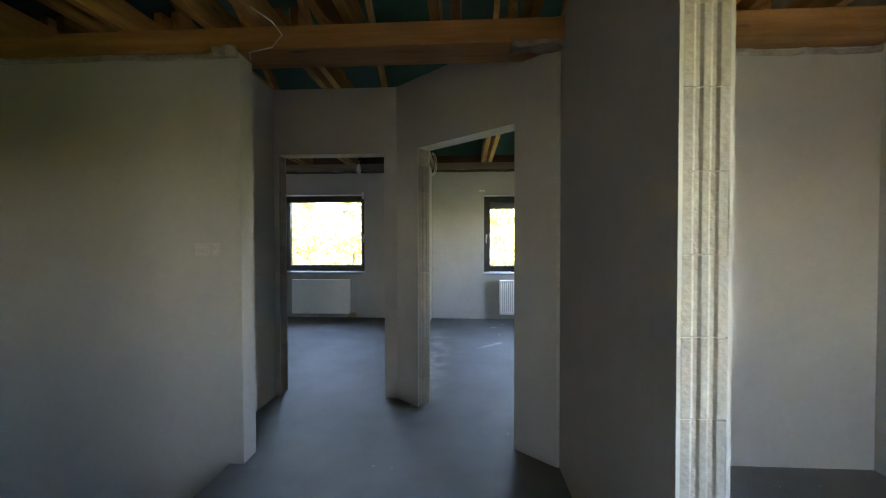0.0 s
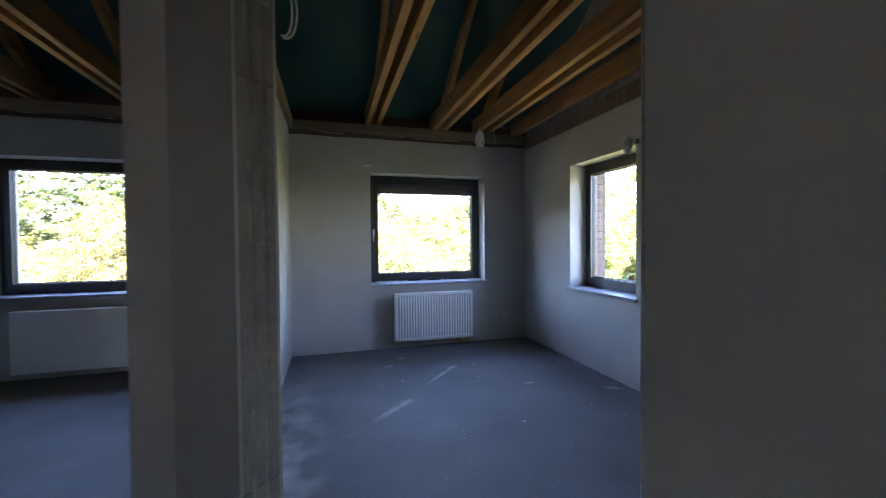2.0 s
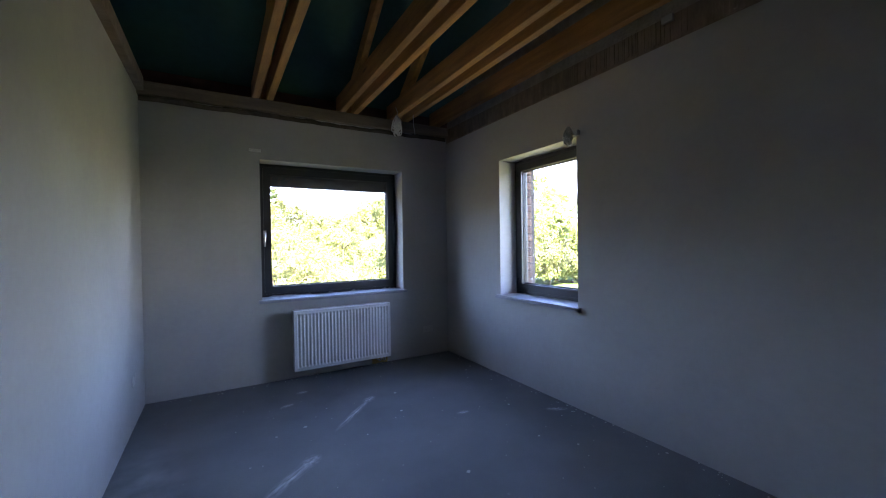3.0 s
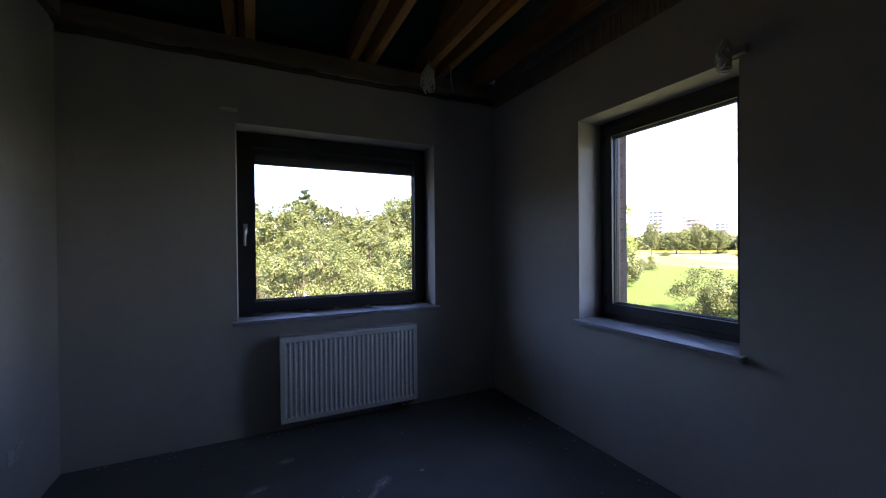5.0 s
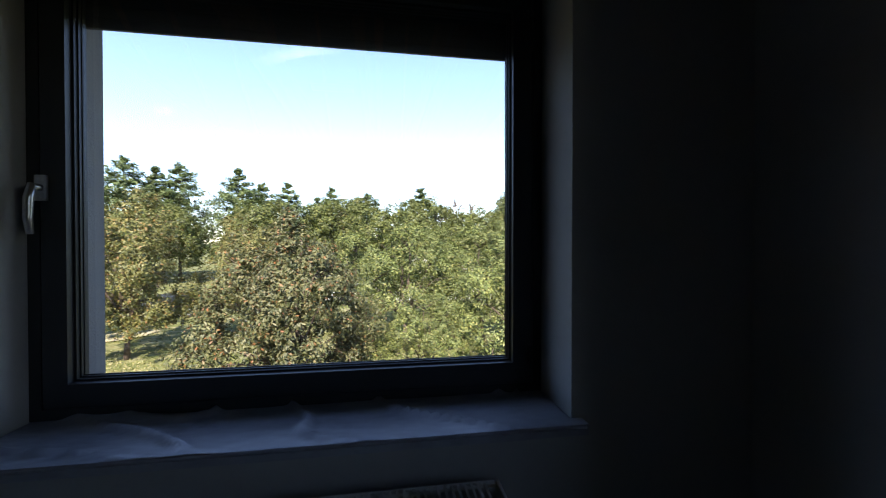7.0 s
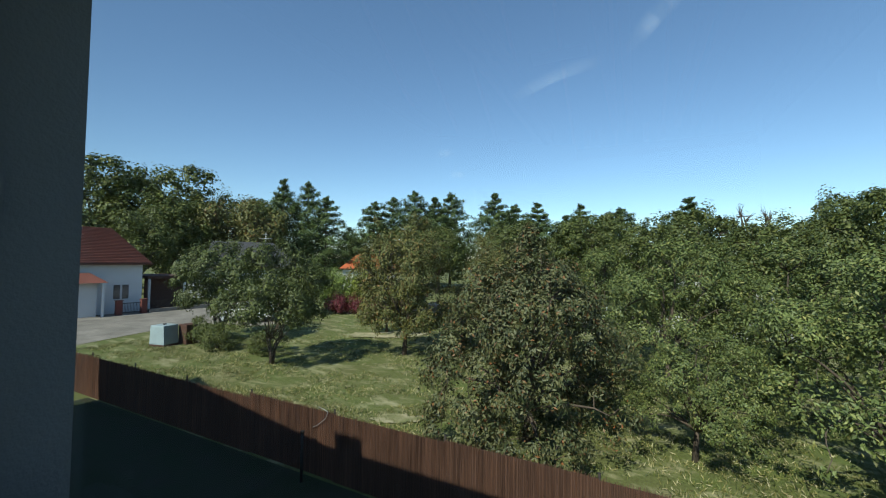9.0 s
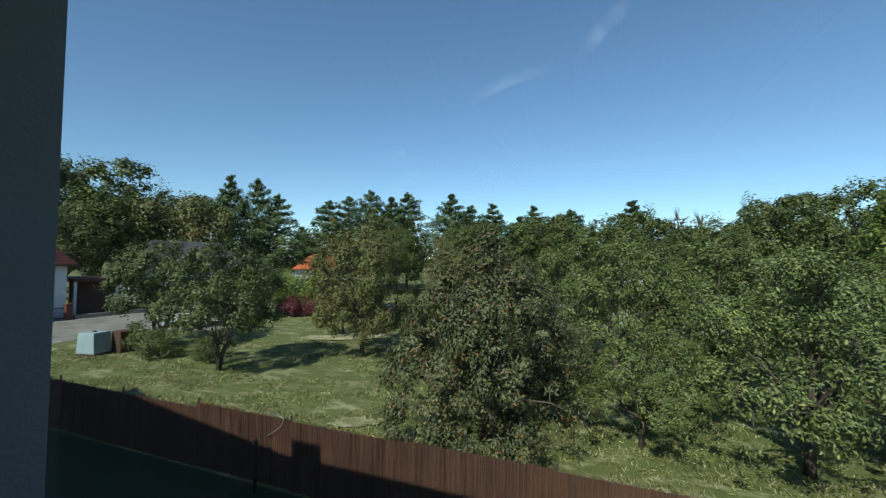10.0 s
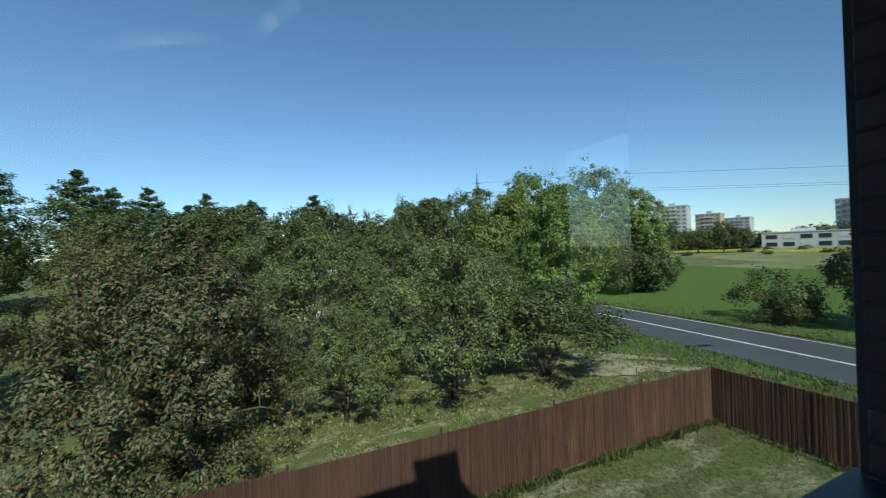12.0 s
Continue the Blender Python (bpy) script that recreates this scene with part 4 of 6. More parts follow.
ragged_edge("plaster_edge", 1.21, 2.9, 2.3595, 2.465, "ragged mortar edge under the beam", mat=MORTAR, rough=1.7)
ragged_edge("plaster_edge", -0.08, 2.9, 6.7445, 2.585, "ragged dark edge under the wall plate")
ragged_edge("plaster_edge", -3.6, -0.22, 6.7445, 2.585, "ragged dark edge under the wall plate")
jamb_blocks(wall_diagonal, (*along(DOOR_A - 0.02, LIP), 0), DN, DD, TH - 2 * LIP, 2.10, 0.003)
jamb_blocks(wall_diagonal, (*along(DOOR_B + 0.02, LIP), 0), DN, -DD, TH - 2 * LIP, 2.10, 0.003)
jamb_blocks(wall_hall, (-1.135, 3.268, 0), Vector((0, 1, 0)), Vector((1, 0, 0)), TH - 2 * LIP, 2.10, 0.003)
jamb_blocks(wall_stub, (1.06 + LIP, 1.04, 0), Vector((1, 0, 0)), Vector((0, -1, 0)), TH - 2 * LIP, 2.66, 0.003)
# clinker bricks on the outer reveals
me = brick_mesh(0.008, 0.11, 0.066)
for r in range(18):
    same_mesh("brick", me, wall_north, (2.3008 - 0.001 * (r % 2), 7.078, 0.80 + r * 0.076))
me = brick_mesh(0.11, 0.008, 0.066)
for r in range(18):
    same_mesh("brick", me, wall_east, (3.205, 5.6975 - 0.001 * (r % 2), 0.80 + r * 0.076))

# crumbs of plaster and mortar swept against the walls and scattered on the screed
rng = np.random.default_rng(77)
bm = bmesh.new()


def crumb(x, y, s):
    n = int(rng.integers(4, 7))
    a0 = rng.uniform(0, 6)
    pts = [(x + s * rng.uniform(0.5, 1.0) * math.cos(a0 + k * math.tau / n), y + s * rng.uniform(0.4, 0.9) * math.sin(a0 + k * math.tau / n)) for k in range(n)]
    prism(bm, pts, 0.0004, 0.0012 + s * rng.uniform(0.02, 0.12))


for k in range(80):
    crumb(rng.uniform(-0.02, 2.85), rng.uniform(3.3, 6.7), rng.uniform(0.003, 0.007))
for k in range(70):
    crumb(rng.uniform(0.0, 2.86), 6.735 - abs(rng.normal(0, 0.05)), rng.uniform(0.003, 0.012))
for k in range(80):
    crumb(2.893 - abs(rng.normal(0, 0.05)), rng.uniform(2.6, 6.7), rng.uniform(0.003, 0.012))
for k in range(60):
    crumb(rng.uniform(-3.4, -0.3), rng.uniform(3.5, 6.7), rng.uniform(0.003, 0.009))
for k in range(20):
    crumb(rng.uniform(0.6, 2.75), rng.uniform(4.2, 6.4), rng.uniform(0.008, 0.020))
tagged(part("plaster_crumbs", bm, COVER), "pale crumbs of plaster and mortar on the screed", "debris", kind="stuff")

# mortar packed round the beam where it meets the walls
for x0, x1, y0, y1, z0, z1 in ((0.76, 1.058, 2.195, 2.30, 2.452, 2.482), (-1.0, -0.842, 2.19, 2.30, 2.44, 2.50)):
    bm = bmesh.new()
    box(bm, x0, x1, y0, y1, z0, z1)
    bmesh.ops.subdivide_edges(bm, edges=bm.edges[:], cuts=6, use_grid_fill=True)
    for v in bm.verts:
        q = v.co * 14
        v.co += 0.022 * Vector((noise.noise(q), noise.noise(q + Vector((7, 0, 0))), noise.noise(q + Vector((0, 7, 0)))))
        v.co.x = min(v.co.x, x1)
    for f in bm.faces:
        f.smooth = True
    tagged(part("mortar_lump", bm, MORTAR), "rough grey mortar packed under the beam's end", "mortar", kind="structure")

# ---- the ground outside ----
G = -3.4


def smooth(a, b, x):
    t = min(1.0, max(0.0, (x - a) / (b - a)))
    return t * t * (3 - 2 * t)


def land(x, y):
    """Height of the land: level round the house, rising gently far to the east."""
    return G + 2.6 * smooth(40, 125, x) * smooth(-40, 10, y)


bm = bmesh.new()
gx_ = [-4000, -1500, -600, -250, -120, -60, -30, -12, 0, 12, 18, 25, 35, 45, 55, 65, 75, 85, 95, 105, 115, 130, 180, 350, 800, 1800, 4000]
gy_ = [-4000, -1500, -500, -200, -80, -40, -25, -10, 5, 15, 30, 60, 100, 180, 350, 800, 1800, 4000]
rows = [[bm.verts.new((x, y, land(x, y))) for y in gy_] for x in gx_]
for i in range(len(gx_) - 1):
    for j in range(len(gy_) - 1):
        bm.faces.new((rows[i][j], rows[i + 1][j], rows[i + 1][j + 1], rows[i][j + 1]))
structure("ground", bm, GRASS, "mown orchard grass with dry straw patches", "ground")


def sheet(name, outline, lift, mat, label, category, cuts=0):
    """Flat patch on the land, with a thin edge."""
    bm = bmesh.new()
    top = [bm.verts.new((x, y, 0)) for x, y in outline]
    f = bm.faces.new(top)
    if f.normal.z < 0:
        f.normal_flip()
    if cuts:
        bmesh.ops.triangulate(bm, faces=bm.faces[:])
        bmesh.ops.subdivide_edges(bm, edges=bm.edges[:], cuts=cuts, use_grid_fill=True)
    for v in bm.verts:
        v.co.z = land(v.co.x, v.co.y) + lift
    bm.normal_update()
    for f in bm.faces:
        if f.normal.z < 0:
            f.normal_flip()
    return structure(name, bm, mat, label, category)


def road_x(y, off):
    return 21.4 + 0.11 * (y - 17) + off


def strip(name, o0, o1, lift, mat, label, category, y0=-120, y1=160):
    ys = np.linspace(y0, y1, 30)
    bm = bmesh.new()
    rr = [[bm.verts.new((road_x(y, o), y, land(road_x(y, o), y) + lift)) for o in (o0, o1)] for y in ys]
    for a, b in zip(rr, rr[1:]):
        bm.faces.new((a[0], a[1], b[1], b[0]))
    return structure(name, bm, mat, label, category)


strip("road", -2.9, 2.9, 0.03, ASPHALT, "grey asphalt country road", "road")
strip("verge", -6.6, -2.95, 0.02, MEADOW, "green grass verge beside the road", "verge")
strip("road_line", -0.35, -0.15, 0.036, LINE, "white painted line along the road", "road marking")
strip("road_edge_line", 2.55, 2.67, 0.036, LINE, "worn white edge line", "road marking")
bands = ((3.2, 44.0, MEADOW, "meadow", "bright green mown meadow"), (44.0, 78.0, DRY, "dry_meadow", "tan dry meadow grass"), (78.0, 100.0, FLOWER, "weed_band", "band of yellow flowering weeds"))
for o0, o1, mat, nm, lb in bands:
    bm = bmesh.new()
    ys, us = np.linspace(-120, 160, 29), np.linspace(o0, o1, 12)
    rr = [[bm.verts.new((road_x(y, o + 6.0 * noise.noise(Vector((y * 0.06, o * 0.05, 0))) * (o > 4)), y, land(road_x(y, o), y) + 0.05)) for o in us] for y in ys]
    for a, b in zip(rr, rr[1:]):
        for k in range(11):
            bm.faces.new((a[k], a[k + 1], b[k + 1], b[k]))
    structure(nm, bm, mat, lb, "field")


def blob(cx, cy, rx, ry, turn, seed, n=60):
    out = []
    for k in range(n):
        a = k * math.tau / n
        r = 1 + 0.45 * noise.noise(Vector((math.cos(a) * 1.5, math.sin(a) * 1.5, seed))) + 0.4 * noise.noise(Vector((math.cos(a) * 5, math.sin(a) * 5, seed)))
        x, y = rx * r * math.cos(a), ry * r * math.sin(a)
        out.append((cx + x * math.cos(turn) - y * math.sin(turn), cy + x * math.sin(turn) + y * math.cos(turn)))
    return out


for rank, args in enumerate(((13.2, 18.6, 1.5, 0.74, -0.75, 1.0), (14.0, 17.5, 1.6, 0.68, -0.8, 6.0), (13.9, 19.3, 1.3, 0.47, -0.6, 7.0), (12.7, 17.4, 1.1, 0.47, -0.5, 8.0), (15.0, 18.2, 1.2, 0.3, -0.7, 9.0), (15.2, 16.4, 1.3, 0.3, -0.8, 10.0), (-4.4, 16.6, 0.8, 0.3, 0.5, 2.0), (-12.0, 27.3, 2.6, 0.9, 0.6, 3.0), (-2.9, 15.0, 0.45, 0.2, 0.2, 4.0))):
    sheet("sand_patch", blob(*args), 0.030 + 0.004 * rank, SAND, "pale worn sandy patch in the grass", "soil")
sheet("driveway", [(-60, -4), (-24.0, 15.9), (-24.6, 18.0), (-25.4, 20.6), (-26.4, 23.6), (-21.5, 25.2), (-21.0, 28.0), (-26, 30.0), (-33, 29.2), (-60, 24)], 0.014, GRAVEL, "pale gravel drive behind the orchard", "drive")


# ---- reed fence ----
def reed_bay(name, width, height, seed):
    rng = np.random.default_rng(seed)
    n = int(width / 0.0085)
    x = np.linspace(0.004, width - 0.004, n) + rng.normal(0, 0.002, n)
    w = rng.uniform(0.003, 0.0075, n)
    h = height + rng.normal(0, 0.022, n)
    y = rng.uniform(-0.012, 0.0, n)
    lean = rng.normal(0, 0.008, n)
    v = np.zeros((n, 6, 3))
    for k, (dx, dy) in enumerate(((-1, 0), (0, -0.9), (1, 0))):
        v[:, k] = np.stack([x + dx * w * 0.6, y + dy * w, np.full(n, 0.02)], 1)
        v[:, k + 3] = np.stack([x + dx * w * 0.45 + lean, y + dy * w, h], 1)
    faces = []
    for i in range(n):
        o = i * 6
        faces += [(o, o + 1, o + 4, o + 3), (o + 1, o + 2, o + 5, o + 4)]
    me = bpy.data.meshes.new(name)
    me.from_pydata(v.reshape(-1, 3).tolist(), [], faces)
    me.materials.append(REED)
    return me


def fence_run(name, start, turn, bays, width, label):
    root = thing(name, start, label, "fence")
    way = Vector((math.cos(turn), math.sin(turn), 0))
    bay_mesh = [reed_bay("reed_mat", width, 1.44, s) for s in (1, 2, 3)]
    bm = boxes((0.0, width, 0.004, 0.012, 0.02, 1.41))
    back = bpy.data.meshes.new("mat_back")
    bm.to_mesh(back)
    bm.free()
    back.materials.append(REED_BACK)
    bm = bmesh.new()
    tube(bm, [(0, 0, 0), (0, 0, 1.50)], 0.022, 8)
    post = bpy.data.meshes.new("post")
    bm.to_mesh(post)
    bm.free()
    post.materials.append(POST)
    for i in range(bays):
        low = -0.11 if (name == "reed_fence" and i * width + start[0] < -6.6) else 0.02 * math.sin(i * 2.3)
        p = Vector(start) + way * (width * i) + Vector((0, 0, low))
        same_mesh("reed_mat", bay_mesh[i % 3], root, p, turn)
        same_mesh("mat_back", back, root, p, turn)
        same_mesh("post", post, root, Vector(start) + way * (width * i) + Vector((0, 0, low * 0.5)) + Vector((-way.y, way.x, 0)) * 0.04, turn)
    return root


fence_run("reed_fence", (-17.022, 13.28, G), 0.0, 11, 2.622, "long brown reed mat fence on steel posts")
fence_run("reed_fence_side", (11.82, 13.26, G), radians(-90), 8, 2.785, "brown reed mat fence running along the road side").name = "reed_fence"
fence_run("reed_fence_side", (-17.022, -9.0, G), radians(90), 8, 2.785, "brown reed mat fence at the garden's other side").name = "reed_fence"
bm = bmesh.new()
tube(bm, [(-4.35, 13.30, -1.93), (-4.15, 13.24, -1.92), (-4.02, 13.23, -1.95), (-4.08, 13.23, -2.1), (-4.3, 13.23, -2.28), (-4.45, 13.23, -2.36)], 0.006, 6)
tagged(part("cable", bm, GALV), "pale cable slung over the reed fence", "cable")


bm = bmesh.new()
tube(bm, [(-4.45, 12.95, G), (-4.45, 12.95, -2.36)], 0.03, 8)
tube(bm, [(-4.45, 12.95, -2.37), (-4.45, 12.95, -2.33)], 0.045, 8)
tagged(part("garden_post", bm, POST), "dark post with a cap in front of the fence", "post")
# dark sheet that deepens the house's shade between wall and fence
sheet("house_shade_sheet", [(-14.3, 7.25), (3.0, 7.25), (4.4, 10.0), (4.0, 13.2), (-14.3, 13.2)], 0.012, SHADE_GROUND, "dark sheet painting the house's shade on the ground", "soil")


# ---- plants ----
def leaves_mesh(name, centres, normals, sizes, mat, rng, aspect=0.5, droop=1.1):
    """One folded leaf (two triangles) for each centre."""
    n = len(centres)
    up = normals + rng.normal(0, 0.40, (n, 3))
    up /= np.linalg.norm(up, axis=1, keepdims=True) + 1e-9
    a = rng.normal(0, 1, (n, 3))
    a[:, 2] -= droop
    a -= up * (a * up).sum(1, keepdims=True)
    a /= np.linalg.norm(a, axis=1, keepdims=True) + 1e-9
    b = np.cross(up, a)
    s = sizes[:, None]
    v = np.empty((n, 4, 3))
    v[:, 0] = centres - a * s * 0.5
    v[:, 1] = centres + b * s * 0.5 * aspect + up * s * 0.10
    v[:, 2] = centres + a * s * 0.5
    v[:, 3] = centres - b * s * 0.5 * aspect + up * s * 0.10
    me = bpy.data.meshes.new(name)
    me.vertices.add(n * 4)
    me.vertices.foreach_set("co", v.reshape(-1))
    me.loops.add(n * 6)
    base = np.arange(n)[:, None] * 4
    me.loops.foreach_set("vertex_index", (base + np.array([[0, 1, 2, 0, 2, 3]])).reshape(-1).astype(np.int32))
    me.polygons.add(n * 2)
    me.polygons.foreach_set("loop_start", np.arange(0, n * 6, 3, dtype=np.int32))
    me.update(calc_edges=True)
    me.materials.append(mat)
    return me


def crown_points(rng, rx, ry, rz, zc, clumps, per, spread, low=-0.85, lumps=18, hollow=0.35, weep=0.0, taper=0.0):
    """Leaf places in tufts over the lobes of an uneven crown; also the tuft centres."""
    size = np.array([rx, ry, rz])
    ld = rng.normal(0, 1, (lumps * 12, 3))
    ld /= np.linalg.norm(ld, axis=1, keepdims=True)
    ld = ld[ld[:, 2] > low][:lumps]
    lr = rng.uniform(0.17, 0.44, len(ld))
    lc = ld * (rng.uniform(0.84, 1.16, len(ld)) - 0.9 * lr)[:, None]
    k = rng.choice(len(ld), clumps * 6, p=lr ** 2 / (lr ** 2).sum())
    d = rng.normal(0, 1, (len(k), 3))
    d /= np.linalg.norm(d, axis=1, keepdims=True)
    d = d * 0.85 + ld[k] * 0.5
    d /= np.linalg.norm(d, axis=1, keepdims=True)
    c = lc[k] + d * (lr[k] * (0.76 + rng.gamma(1.3, 0.14, len(k))))[:, None]
    gap = np.linalg.norm(c[:, None, :] - lc[None, :, :], axis=2) / lr[None, :]
    open_ = (gap.min(1) > 0.66) & (c[:, 2] > low)
    c, d = c[open_][:clumps], d[open_][:clumps]
    core = rng.normal(0, 1, (clumps // 9, 3))
    core *= (hollow + 0.1) * rng.uniform(0.5, 1.3, len(core))[:, None] / np.linalg.norm(core, axis=1, keepdims=True)
    core = core[core[:, 2] > low]
    c = np.concatenate([c, core])
    d = np.concatenate([d, core / np.linalg.norm(core, axis=1, keepdims=True)])
    c[:, :2] *= 1 - taper * np.clip(c[:, 2:], -1, 1)
    c = c * size
    c[:, 2] += zc
    c[:, 2] -= weep * (np.hypot(c[:, 0] / rx, c[:, 1] / ry)) ** 2
    counts = rng.poisson(per * rng.uniform(0.25, 1.75, len(c)))
    idx = np.repeat(np.arange(len(c)), counts)
    od = rng.normal(0, 1, (len(idx), 3))
    od /= np.linalg.norm(od, axis=1, keepdims=True)
    reach = rng.uniform(0.2, 1.0, len(idx)) ** 0.7 * 1.5 + rng.gamma(0.6, 0.25, len(idx))
    off = od * (reach * spread)[:, None] * rng.uniform(0.5, 1.4, len(c))[idx][:, None]
    sway = rng.normal(0, 1, (len(c), 3))
    sway[:, 2] = -0.6 - 1.2 * min(weep, 1.0)
    off += sway[idx] * (rng.uniform(-0.5, 1.0, len(idx)) * spread * 0.55)[:, None]
    nrm = d[idx] * 0.7 + od * 0.85 + np.array([0, 0, 0.45])
    return c[idx] + off, nrm, c


def limb(bm, a, b, r0, r1, rng, sag=0.12):
    a, b = Vector(a), Vector(b)
    ln = (b - a).length
    pts, rad = [], []
    for k in range(5):
        t = k / 4
        p = a.lerp(b, t)
        p.z += ln * sag * math.sin(t * math.pi) * 0.8
        p.x += rng.normal(0, 0.03) * ln * (0 < k < 4)
        p.y += rng.normal(0, 0.03) * ln * (0 < k < 4)
        pts.append(p)
        rad.append(r0 + (r1 - r0) * t)
    tube(bm, pts, rad, 6)
    return pts


def make_tree(name, seed, label, mat, rx, ry, rz, zc, clumps, per, spread, leaf, trunk_h, trunk_r, stems=1, low=-0.85, limbs=16, weep=0.0, aspect=0.5, hollow=0.3, category="tree", lumps=18, taper=0.0):
    rng = np.random.default_rng(seed)
    root = thing(name, (0, 0, 0), label, category)
    p, nrm, c = crown_points(rng, rx, ry, rz, zc, clumps, per, spread, low, lumps, hollow, weep, taper)
    keep = p[:, 2] > 0.12
    p, nrm = p[keep], nrm[keep]
    sizes = leaf * rng.uniform(0.65, 1.3, len(p))
    me = leaves_mesh("crown", p, nrm, sizes, mat, rng, aspect)
    crown = new("crown", me)
    crown.parent = root
    bm = bmesh.new()
    heads = []
    for s in range(stems):
        lean = (0, 0) if stems == 1 else (rng.uniform(-0.5, 0.5), rng.uniform(-0.5, 0.5))
        base = (rng.normal(0, 0.05) if stems > 1 else 0, rng.normal(0, 0.05) if stems > 1 else 0, -0.1)
        pts = [base, (base[0] + lean[0] * 0.3 + 0.03, base[1] + lean[1] * 0.3, trunk_h * 0.5), (lean[0] + 0.05, lean[1] + 0.03, trunk_h)]
        tube(bm, pts, [trunk_r * 1.35, trunk_r, trunk_r * 0.8], 8)
        heads.append(Vector(pts[-1]))
    order = rng.permutation(len(c))[:limbs * 4]
    mains = []
    for k in order[:limbs]:
        head = heads[int(rng.integers(len(heads)))]
        tip = head.lerp(Vector(c[k]), 0.8)
        mains.append(limb(bm, head - Vector((0, 0, 0.1)), tip, trunk_r * 0.55, trunk_r * 0.14, rng))
    for k in order[limbs:]:
        m = min((q for pts in mains for q in pts[2:]), key=lambda q: (q - Vector(c[k])).length)
        limb(bm, m, c[k], trunk_r * 0.16, 0.006, rng, 0.05)
    part("trunk", bm, BARK, root, "grey-brown forking trunk and limbs")
    return root


def make_pine(name, seed, label, h, r, mat, tiers=17):
    rng = np.random.default_rng(seed)
    root = thing(name, (0, 0, 0), label, "tree")
    P, N = [], []
    bm = bmesh.new()
    tube(bm, [(0, 0, -0.2), (0.1, 0, h * 0.5), (0, 0.05, h)], [0.22, 0.14, 0.02], 6)
    for t in range(tiers):
        f = t / (tiers - 1)
        z0_ = h * (0.20 + 0.78 * f)
        rad = r * (1 - f) ** 0.7 * min(1, 0.70 + 1.4 * f) * rng.uniform(0.75, 1.15) + 0.45
        count = int(rng.integers(6, 10))
        for k in range(count):
            z = z0_ + rng.uniform(-0.3, 0.3) * h / tiers
            a = (k + rng.uniform(-0.4, 0.4)) * math.tau / count + t
            L = rad * rng.uniform(0.6, 1.1)
            tip = np.array([math.cos(a) * L, math.sin(a) * L, z + L * rng.uniform(0.0, 0.28) + 0.4 * f])
            tube(bm, [(0, 0, z), tuple(tip)], [0.05, 0.012], 4)
            m = int(24 + 32 * L)
            u = rng.uniform(0.2, 1.0, m)[:, None] ** 0.7
            wide = 0.10 + 0.20 * L * (1.15 - u)
            q = np.array([0, 0, z]) * (1 - u) + tip * u + np.clip(rng.normal(0, 1, (m, 3)), -1.7, 1.7) * np.concatenate([wide, wide, 0.10 + 0.045 * L + 0 * u], 1)
            P.append(q)
            N.append(np.array([0, 0, 1.0]) + np.array([math.cos(a), math.sin(a), 0]) * 0.6 + 0 * q)
    p, nrm = np.concatenate(P), np.concatenate(N)
    me = leaves_mesh("crown", p, nrm, 0.43 * rng.uniform(0.6, 1.3, len(p)), mat, rng, 0.38, 0.3)
    crown = new("crown", me)
    crown.parent = root
    part("trunk", bm, BARK, root, "straight dark trunk")
    return root


def put(ob, x, y, s=1.0, turn=0.0, sz=None, first=False):
    m = Matrix.LocRotScale((x, y, land(x, y)), Euler((0, 0, turn)), (s, s, sz if sz else s))
    if first:
        ob.matrix_basis = m
        return ob
    return copy_thing(ob, m)


# orchard
t3 = make_tree("cherry_tree", 41, "broad cherry tree with rusty leaves hanging to the grass", LEAF_RUST, 2.35, 2.25, 2.75, 2.65, 560, 105, 0.17, 0.104, 0.9, 0.10, low=-1.0, limbs=26, weep=0.3, aspect=0.42, hollow=0.45, lumps=42, taper=0.34)
put(t3, -0.75, 17.1, 1.0, 0.3, first=True)
t5 = make_tree("fruit_tree", 12, "spreading fruit tree with a pale trunk in an orchard", LEAF_GREEN, 2.35, 2.25, 2.0, 3.15, 300, 78, 0.17, 0.104, 1.25, 0.10, low=-0.4, limbs=20, weep=0.7, aspect=0.42, hollow=0.4, lumps=34, taper=0.15)
put(t5, 6.5, 18.0, 1.0, 0.2, 0.94, first=True)
put(t5, 2.85, 22.9, 1.12, 1.1, 1.12)
put(t5, 6.6, 24.0, 1.2, 4.4, 1.12)
put(t5, 5.0, 30.0, 1.15, 2.7, 1.15)
put(t5, 11.2, 24.4, 1.15, 3.3, 1.02)
put(t5, 3.1, 18.0, 0.62, 5.2, 0.66)
put(t5, 0.2, 27.5, 1.1, 0.9, 1.06)
put(t5, 15.2, 28.0, 0.95, 2.0, 0.95)
t1 = make_tree("cherry_tree", 13, "leafy cherry tree with several thin stems", LEAF_MID, 2.15, 2.1, 2.15, 3.45, 270, 76, 0.20, 0.13, 1.2, 0.036, stems=6, low=-0.62, limbs=22, weep=0.25, aspect=0.45, hollow=0.35, lumps=26)
put(t1, -12.65, 18.95, 1.0, 0.0, first=True)
put(t1, -19.2, 20.9, 1.1, 2.2, 1.04)
put(t1, 10.4, 18.2, 1.2, 0.6, 0.64)
put(t1, -23.5, 30.5, 0.8, 1.2)
t2 = make_tree("fruit_tree", 14, "tall fruit tree with yellowing autumn leaves", LEAF_YELLOW, 2.8, 2.7, 2.8, 3.9, 400, 75, 0.20, 0.12, 1.3, 0.11, low=-0.9, limbs=22, weep=0.7, hollow=0.4, lumps=34, taper=0.2)
put(t2, -8.5, 23.4, 0.92, 0.0, 1.0, first=True)
put(t2, -5.2, 27.5, 0.95, 2.0, 0.9)
put(t2, -12.6, 27.8, 0.75, 4.0, 0.7)
